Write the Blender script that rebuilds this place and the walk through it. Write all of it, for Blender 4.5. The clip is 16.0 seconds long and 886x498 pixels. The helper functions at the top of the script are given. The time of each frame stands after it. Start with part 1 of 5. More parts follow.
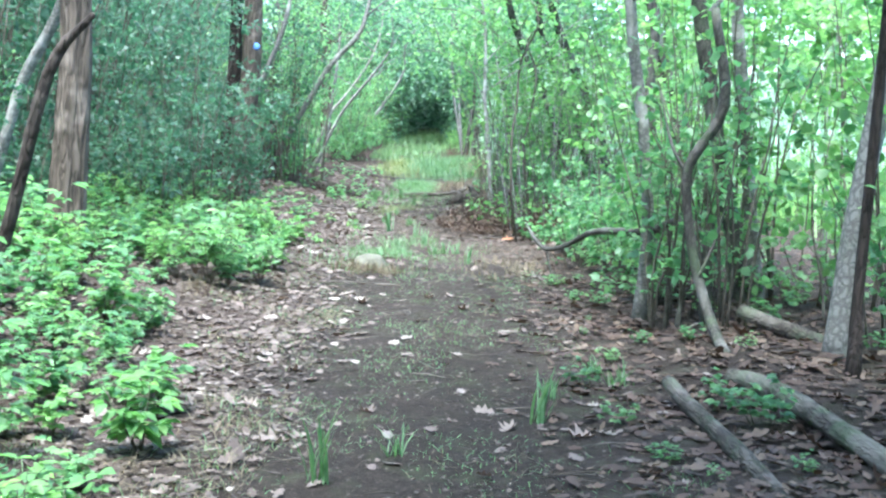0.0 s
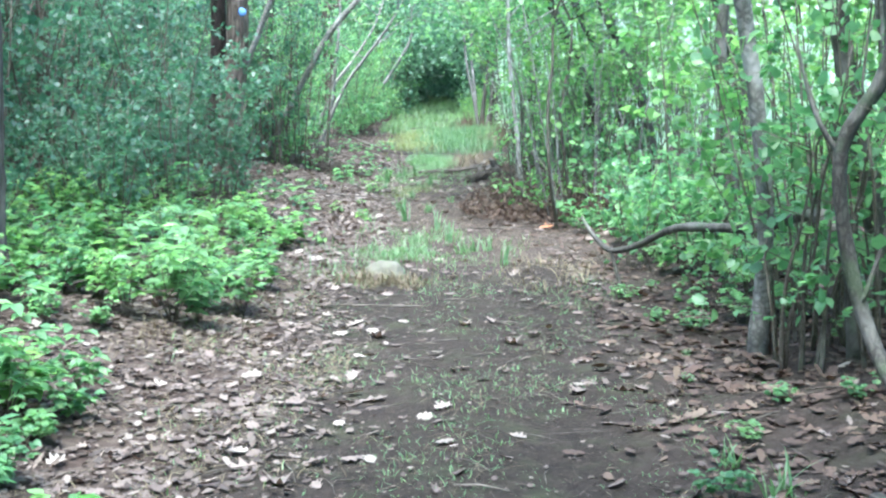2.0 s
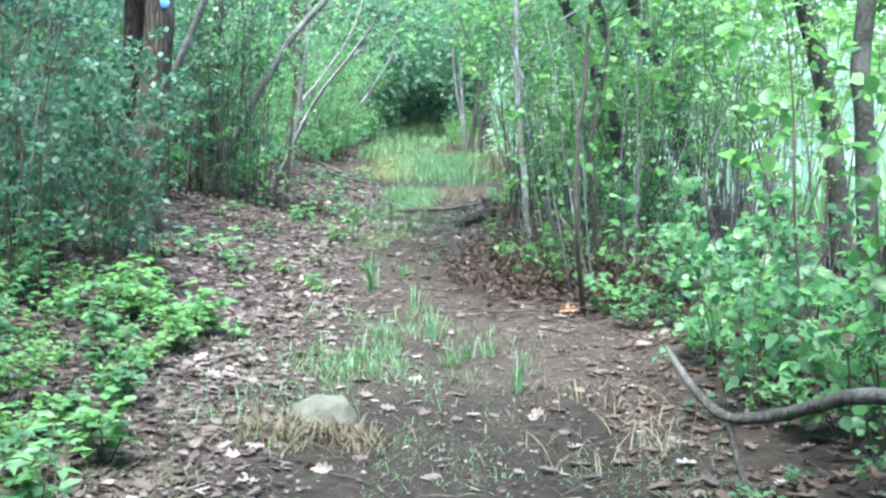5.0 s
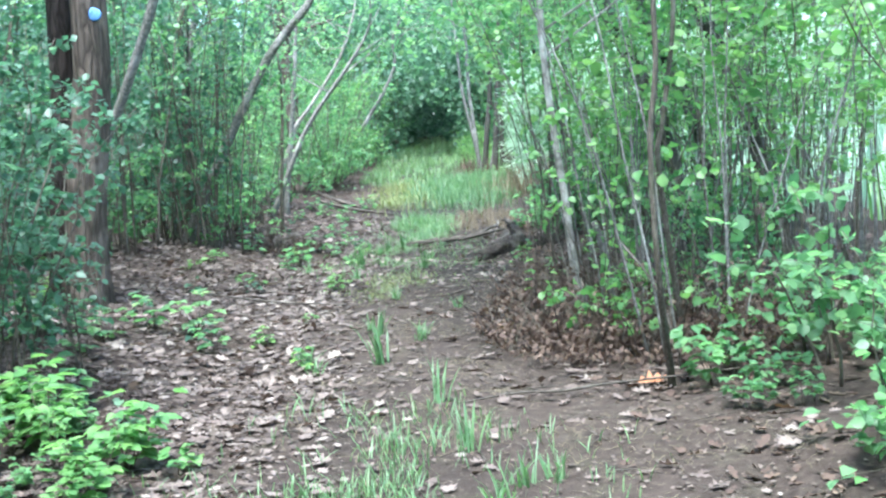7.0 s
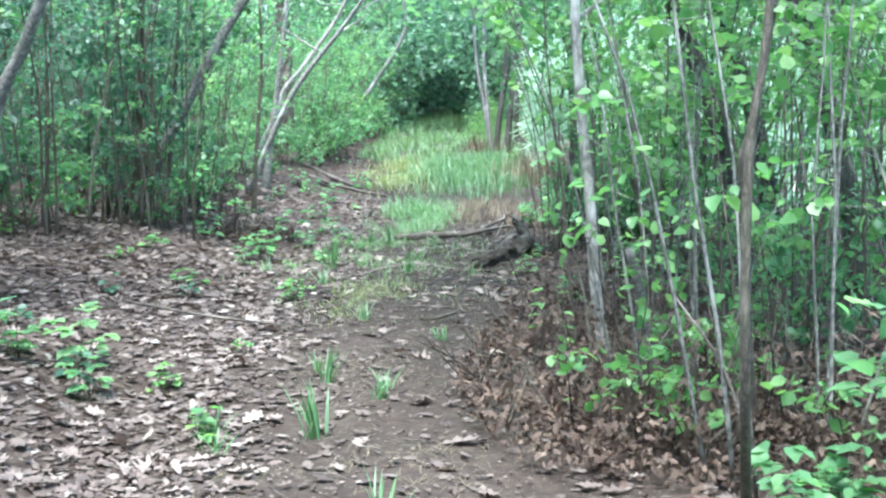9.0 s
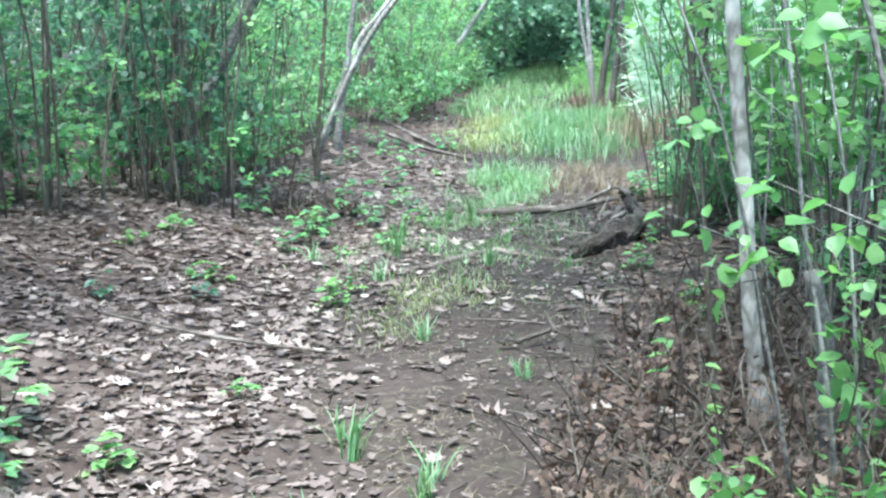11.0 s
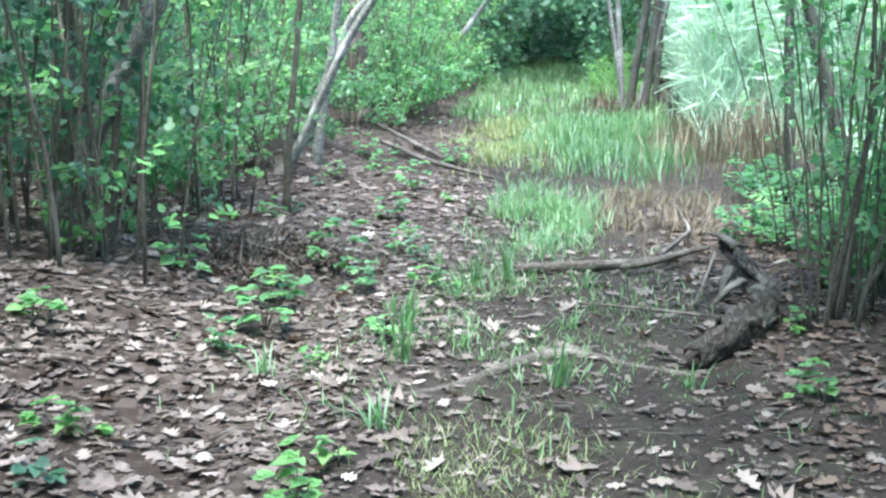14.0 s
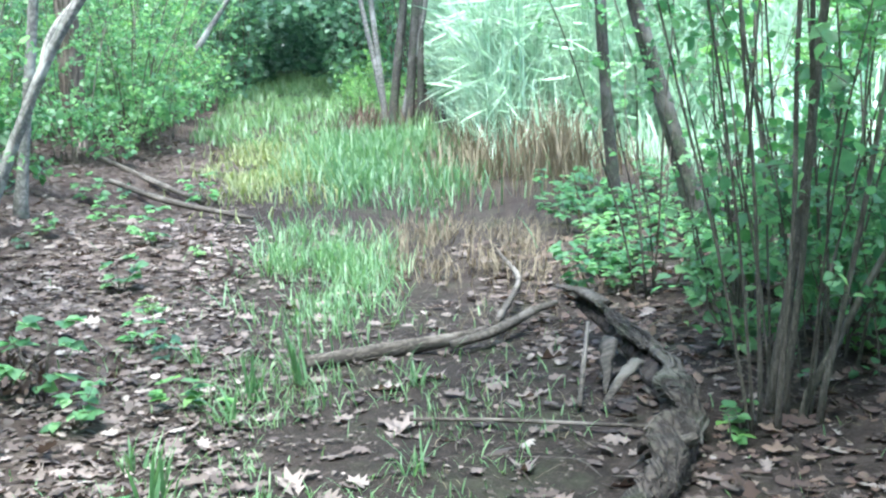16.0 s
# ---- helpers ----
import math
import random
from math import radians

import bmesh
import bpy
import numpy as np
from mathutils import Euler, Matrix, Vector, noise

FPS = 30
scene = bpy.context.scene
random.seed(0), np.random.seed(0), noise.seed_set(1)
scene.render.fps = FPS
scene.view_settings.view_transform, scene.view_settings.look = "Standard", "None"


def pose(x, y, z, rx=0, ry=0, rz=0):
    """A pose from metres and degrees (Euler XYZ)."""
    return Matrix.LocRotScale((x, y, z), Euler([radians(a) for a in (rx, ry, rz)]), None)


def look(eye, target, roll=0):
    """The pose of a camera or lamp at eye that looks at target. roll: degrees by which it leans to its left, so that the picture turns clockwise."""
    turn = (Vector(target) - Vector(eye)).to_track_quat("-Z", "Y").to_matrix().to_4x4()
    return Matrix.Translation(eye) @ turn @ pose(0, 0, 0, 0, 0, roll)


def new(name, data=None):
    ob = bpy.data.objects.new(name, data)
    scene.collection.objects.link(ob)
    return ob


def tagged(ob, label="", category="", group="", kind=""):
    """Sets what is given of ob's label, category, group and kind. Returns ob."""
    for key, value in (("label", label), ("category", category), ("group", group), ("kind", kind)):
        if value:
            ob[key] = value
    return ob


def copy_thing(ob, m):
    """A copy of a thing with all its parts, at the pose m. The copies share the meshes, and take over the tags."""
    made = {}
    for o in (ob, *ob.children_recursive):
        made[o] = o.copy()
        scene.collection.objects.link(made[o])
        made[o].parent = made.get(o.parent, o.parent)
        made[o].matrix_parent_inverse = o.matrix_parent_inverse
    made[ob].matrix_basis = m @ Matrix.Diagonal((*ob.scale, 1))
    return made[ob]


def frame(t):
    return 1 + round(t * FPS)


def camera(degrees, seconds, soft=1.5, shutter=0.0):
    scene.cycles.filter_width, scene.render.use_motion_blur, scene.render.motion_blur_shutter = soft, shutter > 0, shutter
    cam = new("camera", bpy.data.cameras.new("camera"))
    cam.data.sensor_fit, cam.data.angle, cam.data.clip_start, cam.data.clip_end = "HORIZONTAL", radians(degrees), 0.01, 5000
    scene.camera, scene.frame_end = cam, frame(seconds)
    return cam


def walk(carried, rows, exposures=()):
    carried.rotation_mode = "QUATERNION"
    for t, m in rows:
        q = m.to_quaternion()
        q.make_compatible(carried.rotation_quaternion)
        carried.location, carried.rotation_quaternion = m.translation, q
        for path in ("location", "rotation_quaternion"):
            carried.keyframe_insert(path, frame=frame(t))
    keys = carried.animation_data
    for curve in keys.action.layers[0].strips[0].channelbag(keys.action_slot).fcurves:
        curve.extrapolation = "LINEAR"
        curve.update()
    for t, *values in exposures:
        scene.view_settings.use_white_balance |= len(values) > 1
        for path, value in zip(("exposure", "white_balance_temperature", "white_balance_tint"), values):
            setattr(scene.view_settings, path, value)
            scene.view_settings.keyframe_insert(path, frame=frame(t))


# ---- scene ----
cam = camera(40.6, 16.0, soft=2.4)
EXPOSURES = [(t, e, 5450, 1) for t, e in ((0, 2.93), (3, 2.88), (4, 2.74), (6, 2.78), (8, 2.82), (9.5, 2.92), (12.5, 3.02), (13.5, 2.98), (14.5, 2.84), (16, 2.9))]
PATH = [
    (0, (0.036, 0.081, 1.458), (0.018, 2.07, 1.257), 1.5),
    (0.5, (0.021, 0.709, 1.429), (-0.009, 2.699, 1.232), 0.6),
    (1, (-0.055, 1.343, 1.469), (-0.115, 3.329, 1.242), 1.5),
    (1.5, (-0.17, 1.983, 1.506), (-0.226, 3.964, 1.242), -1.1),
    (2, (-0.139, 2.596, 1.5), (-0.18, 4.579, 1.244), -1.0),
    (2.5, (-0.197, 3.275, 1.473), (-0.193, 5.256, 1.201), -0.9),
    (3, (-0.197, 3.933, 1.517), (-0.114, 5.915, 1.257), -0.9),
    (3.5, (-0.162, 4.508, 1.54), (-0.086, 6.496, 1.336), 1.4),
    (4, (-0.257, 5.137, 1.533), (-0.206, 7.118, 1.263), -0.7),
    (4.5, (-0.221, 5.813, 1.502), (-0.197, 7.799, 1.261), -1.5),
    (4.7, (-0.203, 6.109, 1.544), (-0.212, 8.096, 1.317), 0.5),
    (6.8, (-0.292, 8.907, 1.523), (-0.333, 10.894, 1.311), -3.2),
    (7, (-0.266, 9.149, 1.497), (-0.304, 11.139, 1.306), -4.0),
    (7.5, (-0.190, 9.748, 1.508), (-0.236, 11.738, 1.319), -1.4),
    (8, (-0.172, 10.347, 1.507), (-0.164, 12.336, 1.304), -1.6),
    (8.5, (-0.093, 11.046, 1.514), (-0.086, 13.032, 1.276), -1.1),
    (9, (-0.135, 11.637, 1.542), (-0.188, 13.621, 1.305), -0.2),
    (9.5, (-0.154, 12.215, 1.551), (-0.212, 14.193, 1.277), -3.2),
    (10, (-0.154, 12.798, 1.585), (-0.251, 14.775, 1.314), 2.9),
    (10.2, (-0.138, 13.017, 1.579), (-0.273, 14.988, 1.287), 2.0),
    (12.3, (-0.116, 15.446, 1.436), (-0.365, 17.401, 1.097), -1.0),
    (12.5, (-0.156, 15.698, 1.446), (-0.379, 17.653, 1.09), -1.1),
    (13, (-0.358, 16.278, 1.429), (-0.569, 18.24, 1.104), 0.3),
    (13.5, (-0.602, 16.825, 1.412), (-0.774, 18.784, 1.047), -2.4),
    (14, (-0.762, 17.461, 1.444), (-0.957, 19.425, 1.123), 0.8),
    (14.5, (-0.903, 18.054, 1.423), (-0.956, 20.032, 1.133), -0.4),
    (15, (-0.991, 18.609, 1.425), (-0.89, 20.584, 1.13), -0.5),
    (15.5, (-0.962, 19.213, 1.402), (-0.843, 21.184, 1.079), -0.7),
    (16, (-1.012, 19.804, 1.394), (-0.793, 21.768, 1.092), -2.0),
]
walk(cam, [(t, look(eye, target, roll)) for t, eye, target, roll in PATH], EXPOSURES)

# ---- light: a bright, hazy sky over a woodland trail ----
world = bpy.data.worlds.new("sky")
scene.world = world
world.use_nodes = True
wn = world.node_tree.nodes
sky = wn.new("ShaderNodeTexSky")
sky.sky_type, sky.sun_disc = "NISHITA", False
sky.sun_elevation, sky.sun_rotation, sky.air_density, sky.dust_density = radians(73), radians(196), 1.0, 3.0
wn["Background"].inputs["Strength"].default_value = 0.15
world.node_tree.links.new(sky.outputs[0], wn["Background"].inputs["Color"])
sun = new("sun", bpy.data.lights.new("sun", "SUN"))
sun.data.energy, sun.data.angle, sun.data.color = 2.4, radians(24), (1.0, 0.96, 0.88)
sun.matrix_world = look((-1.4, -4.7, 16), (0, 0, 0))

RNG = np.random.default_rng(7)


# ---- materials ----
def material(name, rough=0.8):
    m = bpy.data.materials.new(name)
    m.use_nodes = True
    t = m.node_tree
    b = t.nodes["Principled BSDF"]
    b.inputs["Roughness"].default_value = rough
    return m, t, b


def node(t, kind, **values):
    n = t.nodes.new(kind)
    for k, v in values.items():
        n.inputs[k].default_value = v
    return n


def ramp(t, fac, stops):
    r = t.nodes.new("ShaderNodeValToRGB")
    while len(r.color_ramp.elements) < len(stops):
        r.color_ramp.elements.new(0.5)
    for e, (p, c) in zip(r.color_ramp.elements, stops):
        e.position, e.color = p, (*c, 1)
    t.links.new(fac, r.inputs[0])
    return r.outputs[0]


def blend(t, fac, a, b, mode="MIX"):
    n = t.nodes.new("ShaderNodeMix")
    n.data_type, n.blend_type = "RGBA", mode
    for k, v in (("Factor", fac), ("A", a), ("B", b)):
        s = [i for i in n.inputs if i.name == k and i.type == ("VALUE" if k == "Factor" else "RGBA")][0]
        if isinstance(v, (float, int)):
            s.default_value = v
        elif isinstance(v, tuple):
            s.default_value = (*v, 1)
        else:
            t.links.new(v, s)
    return [o for o in n.outputs if o.type == "RGBA"][0]


def place(t, scale=(1, 1, 1)):
    c = t.nodes.new("ShaderNodeTexCoord")
    m = t.nodes.new("ShaderNodeMapping")
    m.inputs["Scale"].default_value = scale
    t.links.new(c.outputs["Object"], m.inputs[0])
    return m.outputs[0]


def noise_tex(t, vec, scale, detail=4.0, rough=0.6):
    n = node(t, "ShaderNodeTexNoise", Scale=scale, Detail=detail, Roughness=rough)
    t.links.new(vec, n.inputs["Vector"])
    return n.outputs["Fac"]


def bump(t, b, height, strength, distance):
    n = node(t, "ShaderNodeBump", Strength=strength, Distance=distance)
    t.links.new(height, n.inputs["Height"])
    t.links.new(n.outputs[0], b.inputs["Normal"])


def leaf_material(name, stops, through_colour, share=0.4, rough=0.45, patches=0.5):
    """Living or dead leaves: colour by leaf, a little by plant and by noise; light shines through."""
    m, t, b = material(name, rough)
    g = t.nodes.new("ShaderNodeNewGeometry")
    o = t.nodes.new("ShaderNodeObjectInfo")
    col = ramp(t, g.outputs["Random Per Island"], stops)
    vec = place(t)
    col = blend(t, 0.35, col, ramp(t, o.outputs["Random"], stops))
    col = blend(t, patches, col, ramp(t, noise_tex(t, vec, 23.0, 3.0), ((0.3, (0.45, 0.5, 0.45)), (0.7, (1.15, 1.1, 1.1)))), "MULTIPLY")
    t.links.new(col, b.inputs["Base Color"])
    b.inputs["Specular IOR Level"].default_value = 0.5
    bump(t, b, noise_tex(t, vec, 90.0, 2.0), 0.25, 0.004)
    tr = t.nodes.new("ShaderNodeBsdfTranslucent")
    t.links.new(blend(t, 1.0, col, through_colour, "MULTIPLY"), tr.inputs["Color"])
    mix = node(t, "ShaderNodeMixShader", Fac=share)
    t.links.new(b.outputs[0], mix.inputs[1])
    t.links.new(tr.outputs[0], mix.inputs[2])
    t.links.new(mix.outputs[0], t.nodes["Material Output"].inputs["Surface"])
    return m


def bark_material(name, dark, light, scale=14.0, stretch=0.16, depth=0.02, moss=0.0, along=2):
    """Bark whose grain runs along one of the thing's axes."""
    m, t, b = material(name, 0.9)
    vec = place(t, tuple(stretch if k == along else 1 for k in range(3)))
    fine = noise_tex(t, vec, scale * 3, 5.0, 0.7)
    v = node(t, "ShaderNodeTexVoronoi", Scale=scale)
    v.feature = "DISTANCE_TO_EDGE"
    wob = blend(t, 0.12, vec, noise_tex(t, vec, scale * 0.6), "ADD")
    t.links.new(wob, v.inputs["Vector"])
    plates = ramp(t, v.outputs["Distance"], ((0.0, (0, 0, 0)), (0.25, (1, 1, 1))))
    col = blend(t, fine, dark, light)
    col = blend(t, 0.65, col, blend(t, plates, tuple(0.35 * c for c in dark), col))
    wide = place(t)
    col = blend(t, ramp(t, noise_tex(t, wide, 2.2, 3.0), ((0.52, (0, 0, 0)), (0.62, (0.5, 0.5, 0.5)))), col, tuple(min(1, 1.5 * c + 0.03) for c in light))
    if moss:
        col = blend(t, ramp(t, noise_tex(t, wide, 5.0, 4.0), ((0.5, (0, 0, 0)), (0.65, (moss, moss, moss)))), col, (0.07, 0.11, 0.05))
    t.links.new(col, b.inputs["Base Color"])
    b.inputs["Specular IOR Level"].default_value = 0.2
    bump(t, b, blend(t, 0.35, plates, fine), 0.8, depth)
    return m


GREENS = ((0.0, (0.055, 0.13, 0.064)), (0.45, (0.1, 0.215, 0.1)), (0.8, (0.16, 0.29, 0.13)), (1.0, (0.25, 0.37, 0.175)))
# darker, bluer greens: the wood's shade and haze are put into the colour
SHADED_GREENS = ((0.0, (0.034, 0.078, 0.052)), (0.5, (0.06, 0.128, 0.082)), (0.9, (0.1, 0.185, 0.115)), (1.0, (0.16, 0.25, 0.16)))
FRESH = ((0.0, (0.075, 0.17, 0.062)), (0.5, (0.135, 0.275, 0.09)), (1.0, (0.25, 0.38, 0.142)))
DEAD = ((0.0, (0.03, 0.019, 0.016)), (0.35, (0.066, 0.045, 0.037)), (0.75, (0.12, 0.09, 0.076)), (0.94, (0.19, 0.15, 0.13)), (1.0, (0.3, 0.25, 0.22)))
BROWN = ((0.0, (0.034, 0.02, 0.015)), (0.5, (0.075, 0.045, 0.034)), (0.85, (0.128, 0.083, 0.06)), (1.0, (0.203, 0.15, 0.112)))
M_LEAF = leaf_material("shrub_leaf", GREENS, (1.9, 2.0, 1.5), 0.5)
# shaded copy of the shrub leaf, with its shade held in the colour
M_SHADED_LEAF = leaf_material("shaded_leaf", SHADED_GREENS, (1.8, 2.0, 1.6), 0.45)
M_FRESH = leaf_material("fresh_leaf", FRESH, (1.7, 1.8, 1.3), 0.45)
M_LITTER = leaf_material("dead_oak_leaf", DEAD, (1.2, 1.0, 0.8), 0.12, 0.75)
M_PALELITTER = leaf_material("pale_oak_leaf", ((0.0, (0.075, 0.052, 0.045)), (0.45, (0.15, 0.113, 0.1)), (0.8, (0.25, 0.2, 0.178)), (1.0, (0.38, 0.33, 0.295))), (1.2, 1.0, 0.8), 0.12, 0.8)
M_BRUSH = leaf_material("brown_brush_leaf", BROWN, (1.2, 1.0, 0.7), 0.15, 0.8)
M_GRASS = leaf_material("grass_blade", ((0.0, (0.055, 0.115, 0.055)), (0.6, (0.11, 0.2, 0.09)), (1.0, (0.2, 0.29, 0.135))), (1.5, 1.65, 1.1), 0.35, 0.5, 0.25)
M_STRAW = leaf_material("straw_blade", ((0.0, (0.091, 0.065, 0.039)), (0.6, (0.156, 0.124, 0.075)), (1.0, (0.234, 0.195, 0.127))), (0.78, 0.715, 0.52), 0.2, 0.7, 0.25)
M_YELLOW = leaf_material("yellowing_grass", ((0.0, (0.11, 0.14, 0.06)), (0.6, (0.19, 0.22, 0.095)), (1.0, (0.34, 0.33, 0.17))), (1.4, 1.5, 0.9), 0.3, 0.6, 0.25)
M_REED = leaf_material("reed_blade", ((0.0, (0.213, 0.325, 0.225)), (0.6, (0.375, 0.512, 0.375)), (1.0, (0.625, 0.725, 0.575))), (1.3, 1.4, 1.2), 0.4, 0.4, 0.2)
M_BARK = bark_material("furrowed_bark", (0.061, 0.046, 0.036), (0.173, 0.136, 0.112), 17.0, 0.14, 0.03)
M_DARKBARK = bark_material("dark_bark", (0.021, 0.015, 0.013), (0.056, 0.042, 0.035), 20.0, 0.2, 0.02)
M_GREY = bark_material("grey_bark", (0.046, 0.041, 0.035), (0.112, 0.102, 0.09), 26.0, 0.5, 0.006, 0.35)
M_PALE = bark_material("pale_bark", (0.122, 0.112, 0.101), (0.274, 0.259, 0.241), 18.0, 0.9, 0.005, 0.15)
M_BIRCH = bark_material("birch_bark", (0.2, 0.172, 0.148), (0.48, 0.45, 0.41), 16.0, 0.5, 0.003, 0.1)
M_STEM = bark_material("shrub_bark", (0.065, 0.054, 0.043), (0.19, 0.162, 0.131), 40.0, 0.3, 0.004, 0.2)
M_ROT = bark_material("rotten_wood", (0.026, 0.019, 0.016), (0.12, 0.098, 0.083), 30.0, 0.12, 0.03, 0.2, 1)
M_DRY = bark_material("dry_stick", (0.058, 0.047, 0.039), (0.156, 0.133, 0.114), 40.0, 0.25, 0.006, 0.0, 0)
M_LOG = bark_material("lying_log_bark", (0.036, 0.03, 0.026), (0.12, 0.102, 0.086), 24.0, 0.22, 0.012, 0.4, 1)


def ground_material():
    m, t, b = material("woodland_soil", 0.95)
    vec = place(t)
    at = t.nodes.new("ShaderNodeAttribute")
    at.attribute_name = "bare"
    big, mid, fine = noise_tex(t, vec, 1.3, 4.0), noise_tex(t, vec, 14.0, 5.0, 0.7), noise_tex(t, vec, 120.0, 4.0, 0.7)
    soil = ramp(t, mid, ((0.25, (0.012, 0.009, 0.008)), (0.55, (0.026, 0.0195, 0.0165)), (0.8, (0.05, 0.039, 0.032))))
    soil = blend(t, ramp(t, fine, ((0.6, (0, 0, 0)), (0.72, (0.8, 0.8, 0.8)))), soil, (0.17, 0.14, 0.115))
    flecks = noise_tex(t, vec, 48.0, 3.0, 0.8)
    soil = blend(t, ramp(t, flecks, ((0.58, (0, 0, 0)), (0.66, (0.7, 0.7, 0.7)))), soil, (0.11, 0.085, 0.067))
    soil = blend(t, ramp(t, noise_tex(t, vec, 31.0, 3.0, 0.8), ((0.36, (0.8, 0.8, 0.8)), (0.43, (0, 0, 0)))), soil, (0.012, 0.009, 0.008))
    soil = blend(t, ramp(t, noise_tex(t, vec, 3.1, 5.0, 0.7), ((0.52, (0, 0, 0)), (0.68, (0.45, 0.45, 0.45)))), soil, (0.05, 0.058, 0.03))
    # this attribute only marks the paler stretch of trail soil
    dry = t.nodes.new("ShaderNodeAttribute")
    dry.attribute_name = "dry"
    paler_ramp = ramp(t, mid, ((0.25, (0.032, 0.023, 0.019)), (0.55, (0.078, 0.058, 0.048)), (0.8, (0.135, 0.105, 0.088))))
    soil = blend(t, dry.outputs["Fac"], soil, blend(t, 0.35, paler_ramp, soil))
    litter = ramp(t, mid, ((0.25, (0.018, 0.013, 0.01)), (0.5, (0.047, 0.033, 0.027)), (0.75, (0.094, 0.072, 0.06))))
    v = node(t, "ShaderNodeTexVoronoi", Scale=17.0)
    t.links.new(vec, v.inputs["Vector"])
    litter = blend(t, 0.6, litter, ramp(t, v.outputs["Color"], ((0.15, (0.022, 0.014, 0.012)), (0.5, (0.054, 0.039, 0.032)), (0.85, (0.115, 0.09, 0.076)))))
    f = t.nodes.new("ShaderNodeMath")
    f.operation = "ADD"
    t.links.new(at.outputs["Fac"], f.inputs[0])
    w = t.nodes.new("ShaderNodeMath")
    w.operation = "MULTIPLY_ADD"
    w.inputs[1].default_value, w.inputs[2].default_value = 0.9, -0.45
    t.links.new(big, w.inputs[0])
    t.links.new(w.outputs[0], f.inputs[1])
    f.use_clamp = True
    t.links.new(blend(t, f.outputs[0], litter, soil), b.inputs["Base Color"])
    b.inputs["Specular IOR Level"].default_value = 0.15
    bump(t, b, blend(t, 0.5, mid, fine), 0.9, 0.03)
    return m


def stone_material():
    m, t, b = material("weathered_stone", 0.85)
    vec = place(t)
    col = ramp(t, noise_tex(t, vec, 9.0, 6.0, 0.7), ((0.3, (0.06, 0.055, 0.043)), (0.6, (0.105, 0.097, 0.075)), (0.8, (0.15, 0.14, 0.115))))
    col = blend(t, ramp(t, noise_tex(t, vec, 26.0, 3.0), ((0.5, (0, 0, 0)), (0.6, (0.5, 0.5, 0.5)))), col, (0.1, 0.11, 0.06))
    t.links.new(col, b.inputs["Base Color"])
    bump(t, b, noise_tex(t, vec, 40.0, 5.0, 0.7), 0.6, 0.01)
    return m


def paint_material():
    m, t, b = material("blue_paint", 0.6)
    vec = place(t)
    t.links.new(ramp(t, noise_tex(t, vec, 40.0, 3.0), ((0.3, (0.10, 0.22, 0.55)), (0.7, (0.2, 0.38, 0.75)))), b.inputs["Base Color"])
    bump(t, b, noise_tex(t, vec, 60.0), 0.3, 0.004)
    return m


M_GROUND, M_STONE, M_BLAZE = ground_material(), stone_material(), paint_material()


# ---- building helpers ----
def mesh_from(name, co, faces):
    """A mesh of vertices (n, 3) and faces (f, k), all with k corners."""
    me = bpy.data.meshes.new(name)
    co, faces = np.asarray(co, np.float32), np.asarray(faces, np.int32)
    me.vertices.add(len(co))
    me.vertices.foreach_set("co", co.ravel())
    me.loops.add(faces.size)
    me.loops.foreach_set("vertex_index", faces.ravel())
    me.polygons.add(len(faces))
    me.polygons.foreach_set("loop_start", np.arange(0, faces.size, faces.shape[1], dtype=np.int32))
    me.update(calc_edges=True)
    me.validate()
    return me


def thing(name, label, category, group="", at=(0, 0, 0), turn=0.0, kind=""):
    ob = new(name)
    ob.empty_display_size = 0.1
    ob.matrix_world = pose(*at, 0, 0, turn)
    return tagged(ob, label, category, group, kind)


def part(name, me, mat, parent=None, label="", smooth=False):
    """One mesh object; under a thing its mesh is given in the thing's own axes."""
    me.materials.clear()
    me.materials.append(mat)
    if smooth:
        me.polygons.foreach_set("use_smooth", np.ones(len(me.polygons), bool))
    ob = new(name, me)
    if parent is not None:
        ob.parent = parent
    if label:
        tagged(ob, label)
    return ob


def unit(v):
    return v / np.maximum(np.linalg.norm(v, axis=-1, keepdims=True), 1e-9)


OVATE = (((0, 0, 0), (0.42, 0.26, 0.07), (0.40, 0.62, 0.06), (0, 1, -0.10), (-0.40, 0.62, 0.06), (-0.42, 0.26, 0.07), (0, 0.5, -0.02)),
         ((0, 1, 2, 3, 6), (0, 6, 3, 4, 5)))
SIMPLE = (((0, 0, 0), (0.42, 0.42, 0.07), (0, 1, -0.08), (-0.42, 0.42, 0.07)), ((0, 1, 2), (0, 2, 3)))
LOBED = (((0, 0, 0), (0.07, 0.10, 0), (0.24, 0.2, 0.03), (0.12, 0.33, 0), (0.38, 0.5, 0.07), (0.16, 0.6, 0), (0.3, 0.8, 0.04), (0.1, 0.84, 0), (0, 1, 0.05),
          (-0.1, 0.84, 0), (-0.3, 0.8, 0.04), (-0.16, 0.6, 0), (-0.38, 0.5, 0.07), (-0.12, 0.33, 0), (-0.24, 0.2, 0.03), (-0.07, 0.10, 0), (0, 0.55, -0.02)),
         ((0, 1, 2, 3, 4, 5, 6, 7, 8, 16), (0, 16, 8, 9, 10, 11, 12, 13, 14, 15)))

PLAIN = (((0, 0, 0), (0.22, 0.2, 0.03), (0.13, 0.34, 0), (0.4, 0.5, 0.07), (0.2, 0.66, 0), (0.26, 0.82, 0.04), (0, 1, 0.05),
          (-0.26, 0.82, 0.04), (-0.2, 0.66, 0), (-0.4, 0.5, 0.07), (-0.13, 0.34, 0), (-0.22, 0.2, 0.03)),
         ((0, 1, 2, 3, 4, 5, 6), (0, 6, 7, 8, 9, 10, 11)))


